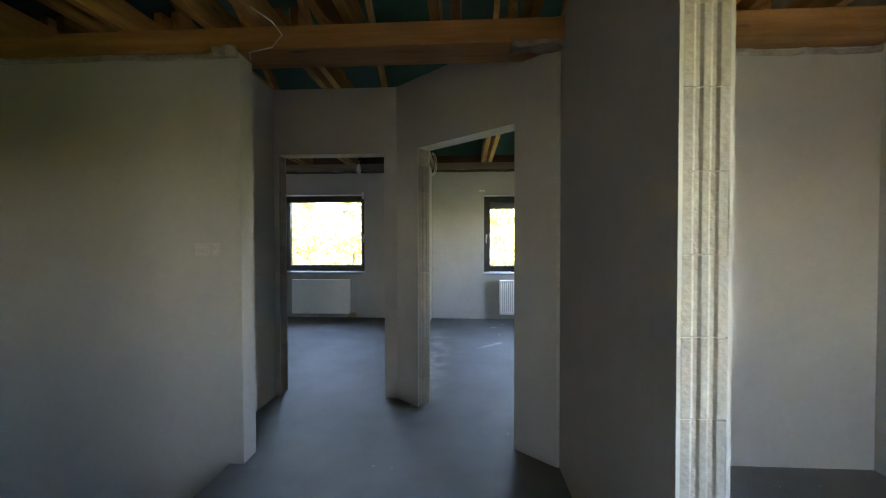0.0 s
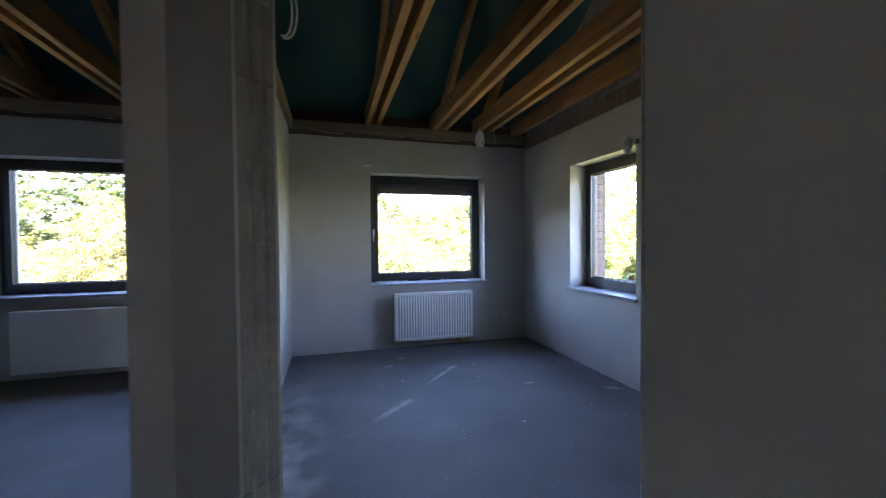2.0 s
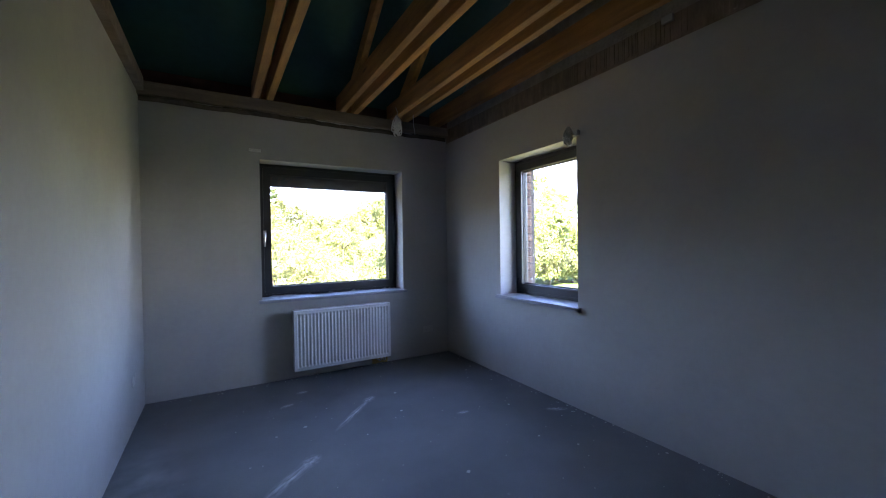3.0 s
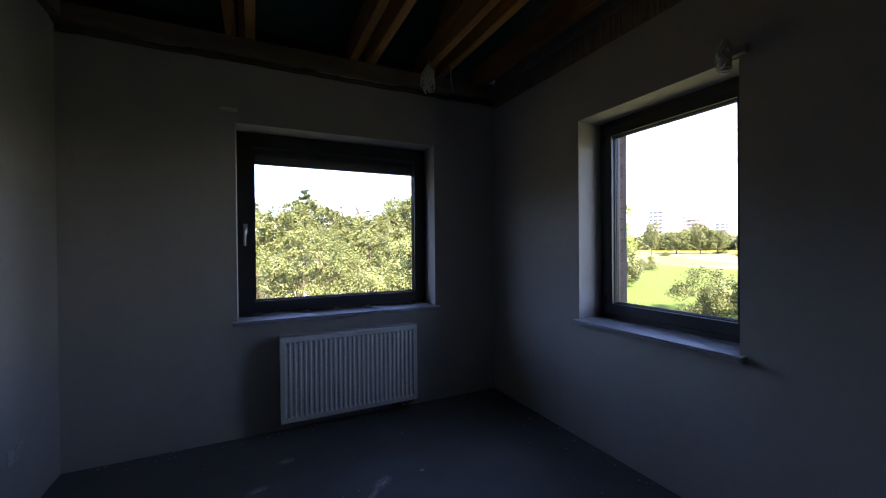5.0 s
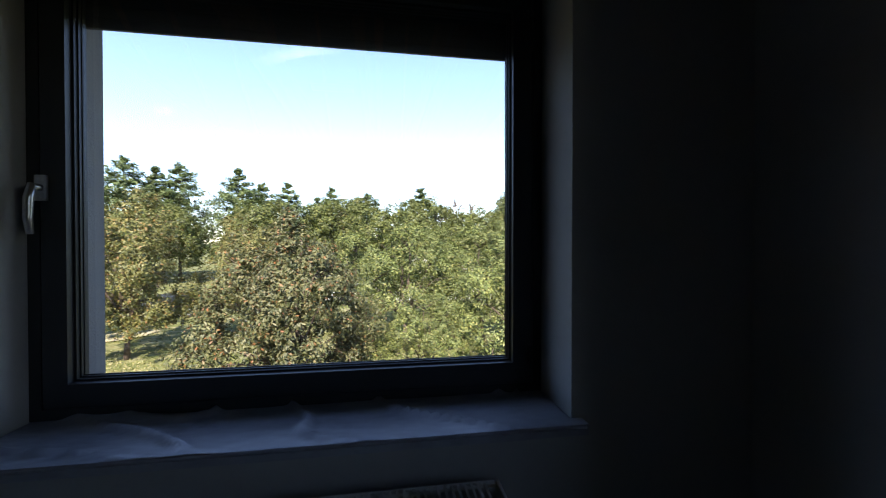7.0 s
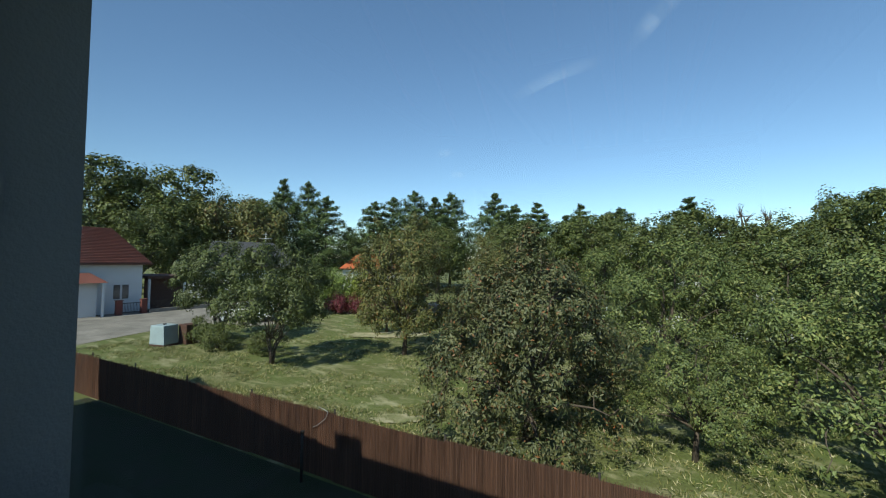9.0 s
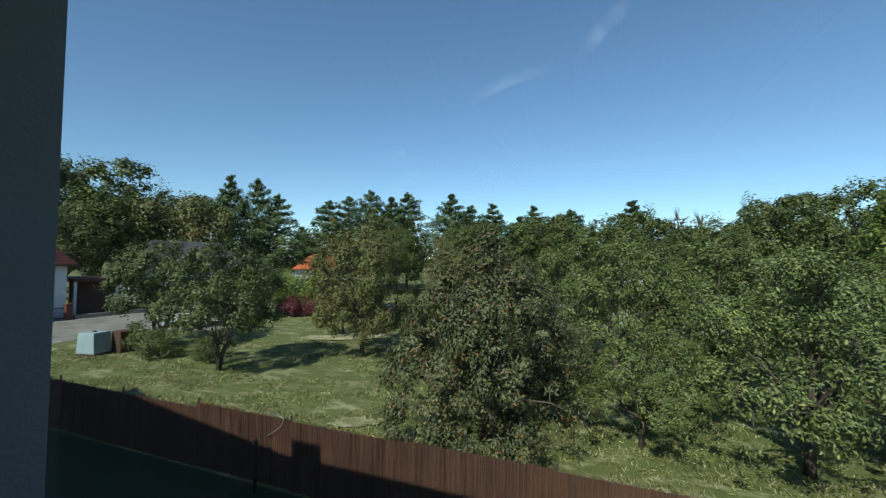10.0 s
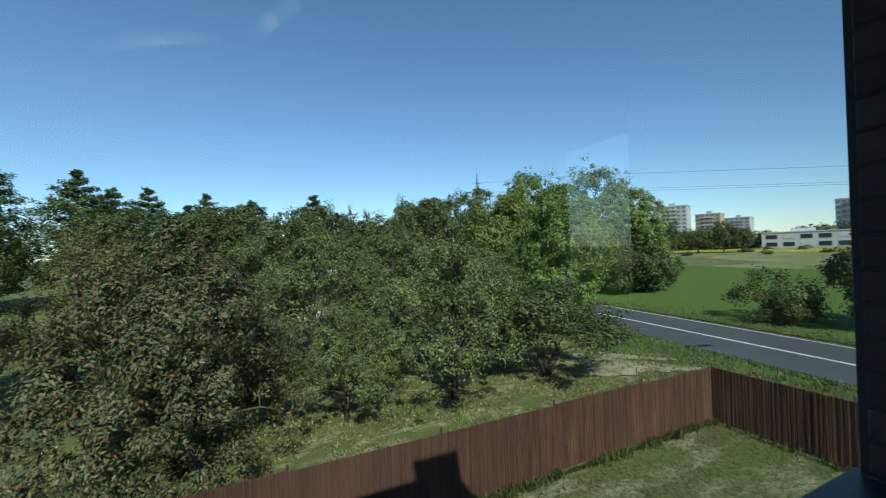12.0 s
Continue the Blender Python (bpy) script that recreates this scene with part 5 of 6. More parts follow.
# shrubs of the middle distance
lime = make_tree("shrub", 15, "bright lime-green garden shrub beyond the drive", LEAF_LIME, 1.6, 1.5, 1.5, 1.6, 120, 36, 0.24, 0.16, 0.4, 0.05, stems=3, limbs=8, category="shrub")
put(lime, -19.8, 35.4, 1.0, 0.0, 1.3, first=True)
red = make_tree("shrub", 16, "crimson-leaved garden shrub beyond the drive", LEAF_RED, 1.2, 1.1, 0.8, 0.8, 90, 36, 0.2, 0.13, 0.3, 0.04, stems=3, limbs=6, category="shrub")
put(red, -21.8, 33.0, 1.0, 0.0, first=True)
put(red, -20.2, 33.2, 1.0, 1.0)
put(red, -18.5, 33.4, 0.95, 3.0)
put(red, -16.9, 33.2, 1.0, 4.2)
put(red, -15.4, 33.6, 0.9, 2.0)
bush = make_tree("shrub", 17, "dark roadside bush beyond the road", LEAF_DARK, 2.3, 2.0, 1.4, 1.35, 200, 26, 0.3, 0.18, 0.4, 0.06, stems=4, limbs=10, category="shrub")
put(bush, 28.6, 19.6, 1.0, 0.0, first=True)
put(bush, 26.9, 18.6, 0.6, 2.0)
put(bush, 60.0, 47.0, 0.8, 4.0)
put(bush, -17.2, 19.6, 0.42, 1.0)
put(bush, -19.0, 19.9, 0.5, 3.0)
put(bush, -14.6, 20.4, 0.4, 5.0)
maple = make_tree("maple_tree", 18, "young maple with a dense crown beside the road", LEAF_MID, 2.8, 2.7, 2.7, 3.2, 380, 32, 0.28, 0.21, 0.9, 0.12, low=-0.85, limbs=16, aspect=0.6)
put(maple, 32.2, 33.8, 1.0, 1.7, first=True)
put(maple, 29.0, 15.0, 0.72, 0.0, 0.9)
put(maple, 31.5, 12.6, 0.9, 2.0)
for x, y, s, a in ((28.8, 36.0, 0.8, 0.4), (35.2, 33.2, 0.85, 3.0), (26.6, 40.0, 0.85, 4.1), (37.6, 33.6, 0.62, 5.0)):
    put(maple, x, y, s, a)
# big trees
big = make_tree("broad_tree", 19, "tall broad-leaved tree with a light green crown", LEAF_BRIGHT, 4.8, 4.6, 5.9, 6.7, 600, 60, 0.36, 0.24, 2.2, 0.28, low=-0.95, limbs=22, aspect=0.6, hollow=0.45, lumps=44)
put(big, 33.3, 38.2, 0.98, 0.0, 0.99, first=True)
put(big, 35.9, 36.4, 0.86, 2.1, 0.88)
put(big, 31.0, 45.5, 1.12, 4.0, 1.04)
put(big, 38.2, 35.4, 0.58, 1.0, 0.55)
put(big, 27.0, 43.5, 0.8, 5.0, 0.86)
put(big, 17.8, 25.8, 0.60, 3.0, 0.64)
light = make_tree("broad_tree", 25, "slender roadside tree with yellow-green drooping leaves", LEAF_LIGHT, 2.9, 2.8, 3.7, 5.2, 320, 70, 0.32, 0.24, 1.6, 0.16, low=-0.9, limbs=16, aspect=0.55, hollow=0.4, lumps=24)
put(light, 19.6, 35.6, 1.0, 0.0, first=True)
dark = make_tree("broad_tree", 20, "tall dark broad-leaved tree at the orchard's edge", LEAF_DARK, 4.6, 4.4, 5.4, 6.9, 420, 34, 0.38, 0.31, 3.0, 0.28, low=-0.85, limbs=10, aspect=0.6, lumps=30)
put(dark, 30.0, 61.0, 1.15, 0.0, 1.18, first=True)
for x, y, s, sz, a in ((24.5, 68.0, 1.0, 0.98, 1.0), (18.0, 60.0, 0.95, 0.72, 2.0), (12.0, 50.0, 0.85, 0.60, 3.0), (16.0, 42.0, 0.62, 0.68, 5.5), (8.5, 63.0, 0.95, 0.82, 3.5), (2.0, 56.0, 0.85, 0.70, 4.2), (-67.4, 36.0, 1.5, 1.3, 0.5), (-64.9, 42.0, 1.5, 1.33, 1.5), (-57.0, 38.5, 1.0, 0.9, 2.5), (-52.0, 32.5, 0.8, 0.7, 0.2), (-60.0, 52.0, 1.3, 1.1, 3.1), (-4.0, 62.0, 0.9, 0.8, 0.9), (-14.0, 60.0, 0.8, 0.75, 1.9), (-24.0, 57.0, 0.75, 0.7, 2.9), (-47.0, 70.0, 0.7, 0.7, 0.4), (24.0, 41.0, 0.5, 0.62, 2.2), (96.0, 72.5, 0.34, 0.62, 0.3), (99.5, 68.0, 0.6, 0.40, 1.3), (102.0, 63.5, 0.42, 0.55, 2.6), (104.0, 60.5, 0.5, 0.42, 4.0)):
    put(dark, x, y, s, a, sz)
far_yellow = make_tree("broad_tree", 21, "tall tree with thinning yellow-brown leaves", LEAF_YELLOW, 4.0, 3.8, 5.0, 8.2, 240, 34, 0.6, 0.34, 3.5, 0.26, low=-0.8, limbs=24, aspect=0.6)
put(far_yellow, -56.3, 46.0, 1.15, 0.0, 1.12, first=True)
put(far_yellow, -50.0, 47.0, 0.9, 1.4, 0.95)
bare = make_tree("bare_tree", 22, "nearly leafless pale tree on the skyline", LEAF_YELLOW, 4.2, 4.0, 4.6, 9.0, 240, 1, 0.4, 0.25, 4.0, 0.45, low=-0.5, limbs=60)
put(bare, 19.5, 92.0, 1.1, 0.0, 1.15, first=True)
pine = make_pine("pine_tree", 31, "tall dark pine on the skyline", 15.5, 6.0, NEEDLE, 14)
put(pine, -51.1, 52.6, 1.0, 0.0, 1.13, first=True)
pine_b = make_pine("pine_tree", 32, "tall dark pine on the skyline", 15.5, 5.6, NEEDLE, 14)
put(pine_b, -48.5, 55.5, 1.0, 0.0, 1.12, first=True)
for x, y, top, a in ((-45.0, 56.2, 11.7, 1.0), (-38.8, 61.4, 11.2, 2.0), (-37.2, 65.0, 12.4, 3.0), (-32.0, 63.5, 12.9, 4.0), (-29.5, 66.0, 12.0, 0.7), (-27.4, 68.2, 13.1, 5.0), (-19.7, 69.2, 12.6, 0.4), (-18.2, 76.0, 11.7, 1.3), (-12.9, 71.2, 10.9, 2.6), (-6.7, 76.3, 11.0, 3.1), (-9.5, 78.0, 9.5, 0.2), (-0.4, 72.8, 9.9, 4.4), (-3.2, 75.0, 9.0, 5.1), (8.1, 68.5, 10.2, 5.5), (-56.3, 75.5, 8.3, 0.9), (-70.0, 50.0, 13.0, 0.3)):
    src = pine if int(abs(x) * 10) % 2 else pine_b
    k = 0.88 * (top - G) / 15.5
    put(src, x, y, 0.98 + 0.22 * k, a, k)
# far hedges and woods
hedge = make_tree("hedge", 23, "far line of mixed trees and scrub", LEAF_DARK, 9.0, 3.0, 2.6, 2.4, 220, 15, 0.7, 0.7, 0.6, 0.1, stems=5, low=-0.7, limbs=6, aspect=0.6, category="trees", lumps=16)
put(hedge, 122.0, 80.0, 1.0, 1.9, 1.0, first=True)
for x, y, s, a in ((128, 92, 1.3, 2.0), (134, 84, 1.35, 1.6), (136, 76, 1.1, 1.9), (112, 100, 1.1, 0.4), (128, 20, 1.0, 1.7), (120, 0, 1.1, 1.5), (100, 120, 1.4, 0.6), (60, 140, 1.5, 0.2), (30, 130, 1.4, 0.1), (0, 120, 1.3, 0.0), (-30, 110, 1.3, 3.0), (-60, 100, 1.4, 2.9), (-90, 70, 1.6, 2.4), (160, 60, 1.6, 1.7), (165, 110, 1.8, 2.0), (-95, 30, 1.6, 1.7), (-90, 0, 1.6, 1.5)):
    put(hedge, x, y, s, a, s * 0.9)
for x, y, s, a in ((96, 52, 0.55, 0.3), (104, 60, 0.7, 1.2), (92, 66, 0.6, 2.1), (112, 52, 0.6, 3.3), (84, 74, 0.7, 4.0), (118, 62, 0.5, 5.0), (100, 44, 0.5, 0.8)):
    put(bush, x, y, s, a, s * 0.6)
# clumps of grass
rng = np.random.default_rng(5)
n = 60000
gxs, gys = rng.uniform(-25, 17, n), 12.0 + rng.gamma(1.5, 4.0, n)
patchy = np.array([noise.noise(Vector((x * 0.55, y * 1.1, 3.3))) + 0.5 * noise.noise(Vector((x * 1.9, y * 3.0, 8.1))) for x, y in zip(gxs, gys)])
keep = (gys < 34) & (gys > 13.38) & (patchy > rng.uniform(-0.45, 0.35, n)) & ((gxs > -23) | (gys < 16))
gxs, gys = gxs[keep], gys[keep]
c = np.repeat(np.stack([gxs, gys, np.full(len(gxs), G + 0.03)], 1), 3, 0)
c[:, :2] += rng.normal(0, 0.05, (len(c), 2))
me = leaves_mesh("grass_tufts", c, np.tile([0, -1.0, 0.4], (len(c), 1)), rng.uniform(0.07, 0.19, len(c)), BLADES, rng, 0.15)
tagged(new("grass_tufts", me), "short uneven tufts of half-dry grass", "grass", kind="stuff")
n = 26000
gxs, gys = rng.uniform(3.6, 11.7, n), 13.2 - rng.gamma(1.6, 2.0, n)
c = np.stack([gxs, gys, np.full(n, G + 0.02)], 1)
me = leaves_mesh("grass_tufts", c, np.tile([0, -0.5, 1.0], (n, 1)), rng.uniform(0.03, 0.09, n), BLADES_GREEN, rng, 0.14)
tagged(new("grass_tufts", me), "short mown green grass inside the reed fence", "grass", kind="stuff")
n = 3200
edge = rng.uniform(0, 1, n) < 0.7
run = rng.uniform(0, 1, n)
thick = np.array([0.5 + 0.5 * noise.noise(Vector((q * 14, 0.3, 5.0))) for q in run])
away = np.abs(rng.normal(0, 0.16, n)) * thick + 0.03
gxs = np.where(edge, 11.7 - run * 7.6, 11.72 - away)
gys = np.where(edge, 13.22 - away, 13.2 - run * 8.0)
tall = rng.uniform(0.06, 0.34, n) * (0.1 + 1.1 * thick)
c = np.stack([gxs, gys, G + 0.36 * tall], 1)
me = leaves_mesh("grass_tufts", c, np.tile([0.3, -1.0, 0.1], (n, 1)), tall, BLADES_GREEN, rng, 0.09, 2.6)
tagged(new("grass_tufts", me), "longer grass growing against the reed fence", "grass", kind="stuff")


n = 15000
gys = rng.uniform(4.0, 34.0, n)
gxs = road_x(gys, -3.0) - rng.gamma(1.4, 1.3, n)
far = rng.uniform(0, 1, n) < 0.35
gxs = np.where(far, road_x(gys, 3.0) + rng.gamma(1.2, 0.9, n), gxs)
keep = (gxs > 12.1) | (gys > 13.6)
c = np.stack([gxs[keep], gys[keep], np.full(int(keep.sum()), G + 0.08)], 1)
me = leaves_mesh("grass_tufts", c, np.tile([-0.6, -0.8, 0.3], (len(c), 1)), rng.uniform(0.08, 0.30, len(c)), BLADES_GREEN, rng, 0.13, 1.8)
tagged(new("grass_tufts", me), "uneven longer grass on the road verges", "grass", kind="stuff")


# ---- buildings and street things ----
def hip_roof(bm, x0, x1, y0, y1, z0, rise, run):
    a = [bm.verts.new(p) for p in ((x0, y0, z0), (x1, y0, z0), (x1, y1, z0), (x0, y1, z0))]
    ym = (y0 + y1) / 2
    b = [bm.verts.new(p) for p in ((x0 + run, ym, z0 + rise), (x1 - run, ym, z0 + rise))]
    for f in ((a[0], a[1], b[1], b[0]), (a[2], a[3], b[0], b[1]), (a[1], a[2], b[1]), (a[3], a[0], b[0]), (a[3], a[2], a[1], a[0])):
        bm.faces.new(f)


def house(at, turn, w, d, wall_h, rise, run, wall_mat, roof_mat, label, windows=(), tiles=False):
    """Hip-roofed house: front wall along local x at y 0, facing -y."""
    root = thing("house", (0, 0, 0), label, "house")
    part("wall", boxes((0, w, 0, d, 0, wall_h)), wall_mat, root)
    bm = bmesh.new()
    hip_roof(bm, -0.5, w + 0.5, -0.5, d + 0.5, wall_h, rise, run)
    box(bm, -0.5, w + 0.5, -0.5, d + 0.5, wall_h - 0.14, wall_h - 0.004)
    roof = part("roof", bm, roof_mat, root)
    if tiles:
        half = d / 2 + 0.5
        for k in range(24):
            t0 = k / 24
            inset = run * t0
            y, z = -0.5 + half * t0, wall_h + rise * t0
            part("tile_course", boxes((-0.45 + inset, w + 0.45 - inset, y, y + half / 24, z + 0.02, z + rise / 24 * 0.6 + 0.03)), roof_mat, roof)
    part("gutter", boxes((-0.55, w + 0.55, -0.6, -0.505, wall_h - 0.1, wall_h - 0.01), bevel=0.02), WOOD_DARK, root)
    for x, z, ww, hh in windows:
        win = part("window", boxes((x, x + ww, -0.03, -0.004, z, z + hh)), HOUSE_WHITE, root)
        for i in range(2):
            part("pane", boxes((x + 0.07 + i * ww / 2, x + (i + 1) * ww / 2 - 0.07, -0.045, -0.031, z + 0.08, z + hh - 0.08)), DARK_GLASS, win)
    root.matrix_basis = pose(*at, 0, 0, turn)
    return root


a = radians(84)
wx, wy = math.cos(a), math.sin(a)
h1 = house((-35.6 - 11 * wx, 24.9 - 11 * wy, G), 84, 11, 8, 4.1, 3.0, 1.5, HOUSE_WHITE, RED_ROOF, "white house with a red tiled hip roof", ((9.0, 1.1, 1.15, 1.3), (4.5, 1.1, 1.25, 1.3)), True)
house((-44.0, 33.5, G), 58, 12, 9, 3.6, 3.2, 3.0, HOUSE_WHITE, GREY_ROOF, "house with a dark grey roof behind the orchard", ((2, 1, 1.2, 1.2), (8, 1, 1.2, 1.2)))
house((-39.6, 54.5, G), 40, 9, 8, 3.3, 2.6, 3.2, HOUSE_WHITE, ORANGE_ROOF, "far house with an orange tiled roof", ((3, 1, 1.2, 1.2),))
house((6.0, 60.0, G), -5, 9, 7, 3.4, 2.2, 2.5, HOUSE_WHITE, RED_ROOF, "far white house among the trees", ((1, 1, 1.2, 1.2), (6, 1, 1.2, 1.2)))
antenna = thing("roof_antenna", (-42.46, 42.51, 3.2), "thin metal aerial on the grey roof", "antenna")
ax, ay = -42.46, 42.51
bm = bmesh.new()
tube(bm, [(ax, ay, 2.6), (ax, ay, 4.7)], 0.03, 6)
part("mast", bm, GALV, antenna)
for z, half in ((3.9, 0.75), (4.4, 0.35)):
    bm = bmesh.new()
    tube(bm, [(ax - half, ay - 0.5 * half, z), (ax + half, ay + 0.5 * half, z)], 0.025, 6)
    part("bar", bm, GALV, antenna)
# porch, carport and gate of the white house
porch = thing("porch", (0, 0, 0), "small porch with a red tiled lean-to roof", "porch")
bm = bmesh.new()
hip_roof(bm, 5.0, 8.3, -1.6, 0.4, 2.6, 0.75, 0.9)
part("roof", bm, RED_ROOF, porch)
for x in (5.2, 7.95):
    part("post", boxes((x, x + 0.15, -1.5, -1.35, 0, 2.59)), HOUSE_WHITE, porch)
part("wall", boxes((5.4, 7.8, -0.9, -0.05, 0, 2.59)), HOUSE_WHITE, porch)
porch.matrix_basis = h1.matrix_basis.copy()
port = thing("carport", (0, 0, 0), "dark timber carport beside the white house", "carport")
part("roof", boxes((11.6, 14.8, 0.5, 6.0, 2.7, 2.95), bevel=0.03), WOOD_DARK, port)
part("back_wall", boxes((11.7, 14.7, 1.4, 1.5, 0, 2.69)), WOOD_DARK, port)
for x in (11.7, 14.5):
    part("post", boxes((x, x + 0.16, 0.6, 0.76, 0, 2.69)), HOUSE_WHITE, port)
port.matrix_basis = h1.matrix_basis.copy()
gate = thing("garden_gate", (0, 0, 0), "metal garden gate between two red brick posts", "gate")
for x in (8.9, 10.55):
    part("gate_post", boxes((x, x + 0.38, -1.38, -1.0, 0, 1.12), (x - 0.04, x + 0.42, -1.42, -0.96, 1.12, 1.18)), RED_BRICK, gate)
for k in range(12):
    part("bar", boxes((9.34 + k * 0.1, 9.36 + k * 0.1, -1.2, -1.18, 0.1, 0.95)), POST, gate)
for z in (0.2, 1.1):
    part("rail", boxes((9.28, 10.55, -1.215, -1.165, z * 0.8, z * 0.8 + 0.05)), POST, gate)
gate.matrix_basis = h1.matrix_basis.copy()
low = thing("low_fence", (0, 0, 0), "low metal fence on a brick base", "fence")
part("base", boxes((11.1, 16.0, -1.35, -1.0, 0, 0.3)), GRAVEL, low)
for k in range(30):
    part("bar", boxes((11.3 + k * 0.15, 11.33 + k * 0.15, -1.2, -1.17, 0.3, 1.0)), POST, low)
low.matrix_basis = h1.matrix_basis.copy()
# water tank by the drive
tank = thing("water_tank", (0, 0, 0), "pale plastic water tank under a tarpaulin by the drive", "tank")
bm = boxes((-0.6, 0.6, -0.5, 0.5, 0.1, 1.15), bevel=0.08)
for v in bm.verts:
    v.co.x *= 1 - 0.12 * v.co.z
part("body", bm, TANK, tank)
part("pallet", boxes((-0.6, 0.6, -0.5, 0.5, 0.0, 0.098)), WOOD_DARK, tank)
bm = bmesh.new()
tube(bm, [(0, 0, 1.14), (0, 0, 1.2)], 0.1, 10)
part("lid", bm, POST, tank)
tank.matrix_basis = pose(-20.5, 18.75, G, 0, 0, 12) @ Matrix.Diagonal((0.85, 0.85, 0.95, 1))
tagged(part("pallet_stack", boxes((-20.3, -19.6, 19.35, 19.95, G, G + 1.05), bevel=0.05), WOOD_DARK), "dark covered stack beside the water tank", "stack")
# hedge columns
col = make_tree("clipped_hedge", 24, "clipped green hedge beyond the drive", LEAF_BRIGHT, 1.5, 1.0, 1.6, 1.7, 160, 40, 0.2, 0.14, 0.4, 0.06, limbs=5, category="hedge", lumps=40, hollow=0.7)
put(col, -23.3, 35.0, 0.9, 0.5, 1.1, first=True)
put(col, -21.6, 36.0, 1.0, 1.9, 1.05)
put(col, -25.2, 36.4, 1.0, 3.0, 1.05)
# white picket fence and a parked van beyond the orchard
picket = thing("picket_fence", (1.0, 38.0, G), "white picket fence beyond the orchard", "fence")
bm = boxes((1.0, 1.09, 38.0, 38.03, G, G + 1.2))
me_p = part("picket", bm, HOUSE_WHITE, picket).data
for k in range(1, 60):
    same_mesh("picket", me_p, picket, (1.0 + k * 0.17, 38.0, G))
for z in (0.3, 0.9):
    part("rail", boxes((1.0, 11.2, 38.031, 38.06, G + z, G + z + 0.08)), HOUSE_WHITE, picket)


def car(at, turn, mat, label):
    root = thing("car", (0, 0, 0), label, "car")
    bm = bmesh.new()
    prof = [(0, 0.35), (0, 0.75), (0.25, 0.88), (1.1, 0.95), (1.75, 1.42), (3.2, 1.45), (3.9, 1.0), (4.2, 0.92), (4.25, 0.4)]
    lo = [bm.verts.new((x, 0, z)) for x, z in prof]
    hi = [bm.verts.new((x, 1.7, z)) for x, z in prof]
    bm.faces.new(lo)
    bm.faces.new(hi[::-1])
    for i in range(len(prof)):
        j = (i + 1) % len(prof)
        bm.faces.new((lo[j], lo[i], hi[i], hi[j]))
    bmesh.ops.recalc_face_normals(bm, faces=bm.faces[:])
    rounded(bm, 0.06)
    part("body", bm, mat, root)
    for y0, y1 in ((-0.012, -0.002), (1.702, 1.712)):
        part("side_window", boxes((1.5, 3.3, y0, y1, 0.98, 1.34)), DARK_GLASS, root)
    for x in (0.8, 3.4):
        for y in (0.0, 1.7):
            bm = bmesh.new()
            tube(bm, [(x, y - 0.08, 0.31), (x, y + 0.08, 0.31)], 0.31, 16)
            wheel = part("wheel", bm, GASKET, root)
            bm = bmesh.new()
            tube(bm, [(x, y - 0.09, 0.31), (x, y + 0.09, 0.31)], 0.19, 12)
            part("rim", bm, GALV, wheel)
    root.matrix_basis = pose(*at, 0, 0, turn)


CAR_WHITE = material("white car paint", (0.75, 0.75, 0.76), 0.25, scale=1, spread=0.03, grain=5, bump=0)
CAR_DARK = material("dark car paint", (0.04, 0.045, 0.055), 0.25, scale=1, spread=0.05, grain=5, bump=0)
car((-25.6, 24.6, G + 0.015), 30, CAR_WHITE, "white car parked on the gravel drive")
car((-13.5, 31.6, G + 0.015), 28, CAR_DARK, "dark car parked on the grass behind the orchard")
car((-2.5, 36.6, G + 0.015), 15, CAR_WHITE, "white car parked behind the orchard")

# street lamp
lamp = thing("street_lamp", (17.1, 9.9, G), "grey steel street lamp with a curved head", "street lamp")
bm = bmesh.new()
tube(bm, [(17.1, 9.9, G), (17.1, 9.9, G + 3.5), (17.1, 9.9, G + 7.7)], [0.09, 0.075, 0.05], 12)
part("pole", bm, GALV, lamp)
bm = bmesh.new()
tube(bm, [(17.1, 9.9, G + 7.66), (17.5, 9.7, G + 7.78), (17.9, 9.5, G + 7.84)], 0.03, 8)
part("arm", bm, GALV, lamp)
bm = bmesh.new()
box(bm, -0.1, 0.6, -0.11, 0.11, 0.0, 0.09)
rounded(bm, 0.035, 2)
for v in bm.verts:
    v.co.rotate(Euler((0, radians(-8), radians(-27))))
    v.co += Vector((17.85, 9.52, G + 7.82))
part("lamp_head", bm, WHITE_PLASTIC, lamp)


def tower(at, turn, w, d, h, floors, cols, mats, label):
    """Apartment block: body, windows row by row in panels, roof slab."""
    root = thing("apartment_block", (0, 0, 0), label, "building")
    part("wall", boxes((0, w, 0, d, 0, h)), mats[0], root)
    part("roof", boxes((-0.2, w + 0.2, -0.2, d + 0.2, h + 0.01, h + 0.8), (w * 0.4, w * 0.6, d * 0.3, d * 0.7, h + 0.81, h + 3.0)), PANEL_GREY, root)
    fh = h / floors
    bm0 = boxes((0, w / cols * 0.6, -0.15, -0.01, 0, fh * 0.5))
    me = bpy.data.meshes.new("window")
    bm0.to_mesh(me)
    bm0.free()
    me.materials.append(TOWER_GLASS)
    for f in range(floors):
        mt = mats[1 + f % (len(mats) - 1)]
        part("balcony", boxes((w * 0.28, w * 0.72, -0.9, -0.02, f * fh + fh * 0.05, f * fh + fh * 0.42)), mt, root)
        for c in range(cols):
            same_mesh("window", me, root, (c * w / cols + w / cols * 0.2, 0, f * fh + fh * 0.4))
    root.matrix_basis = pose(*at, 0, 0, turn)
    return root


def facing(x, y):
    """Turn that makes local -y look at the house."""
    return math.degrees(math.atan2(y - 6.8, x - 1.1)) - 90


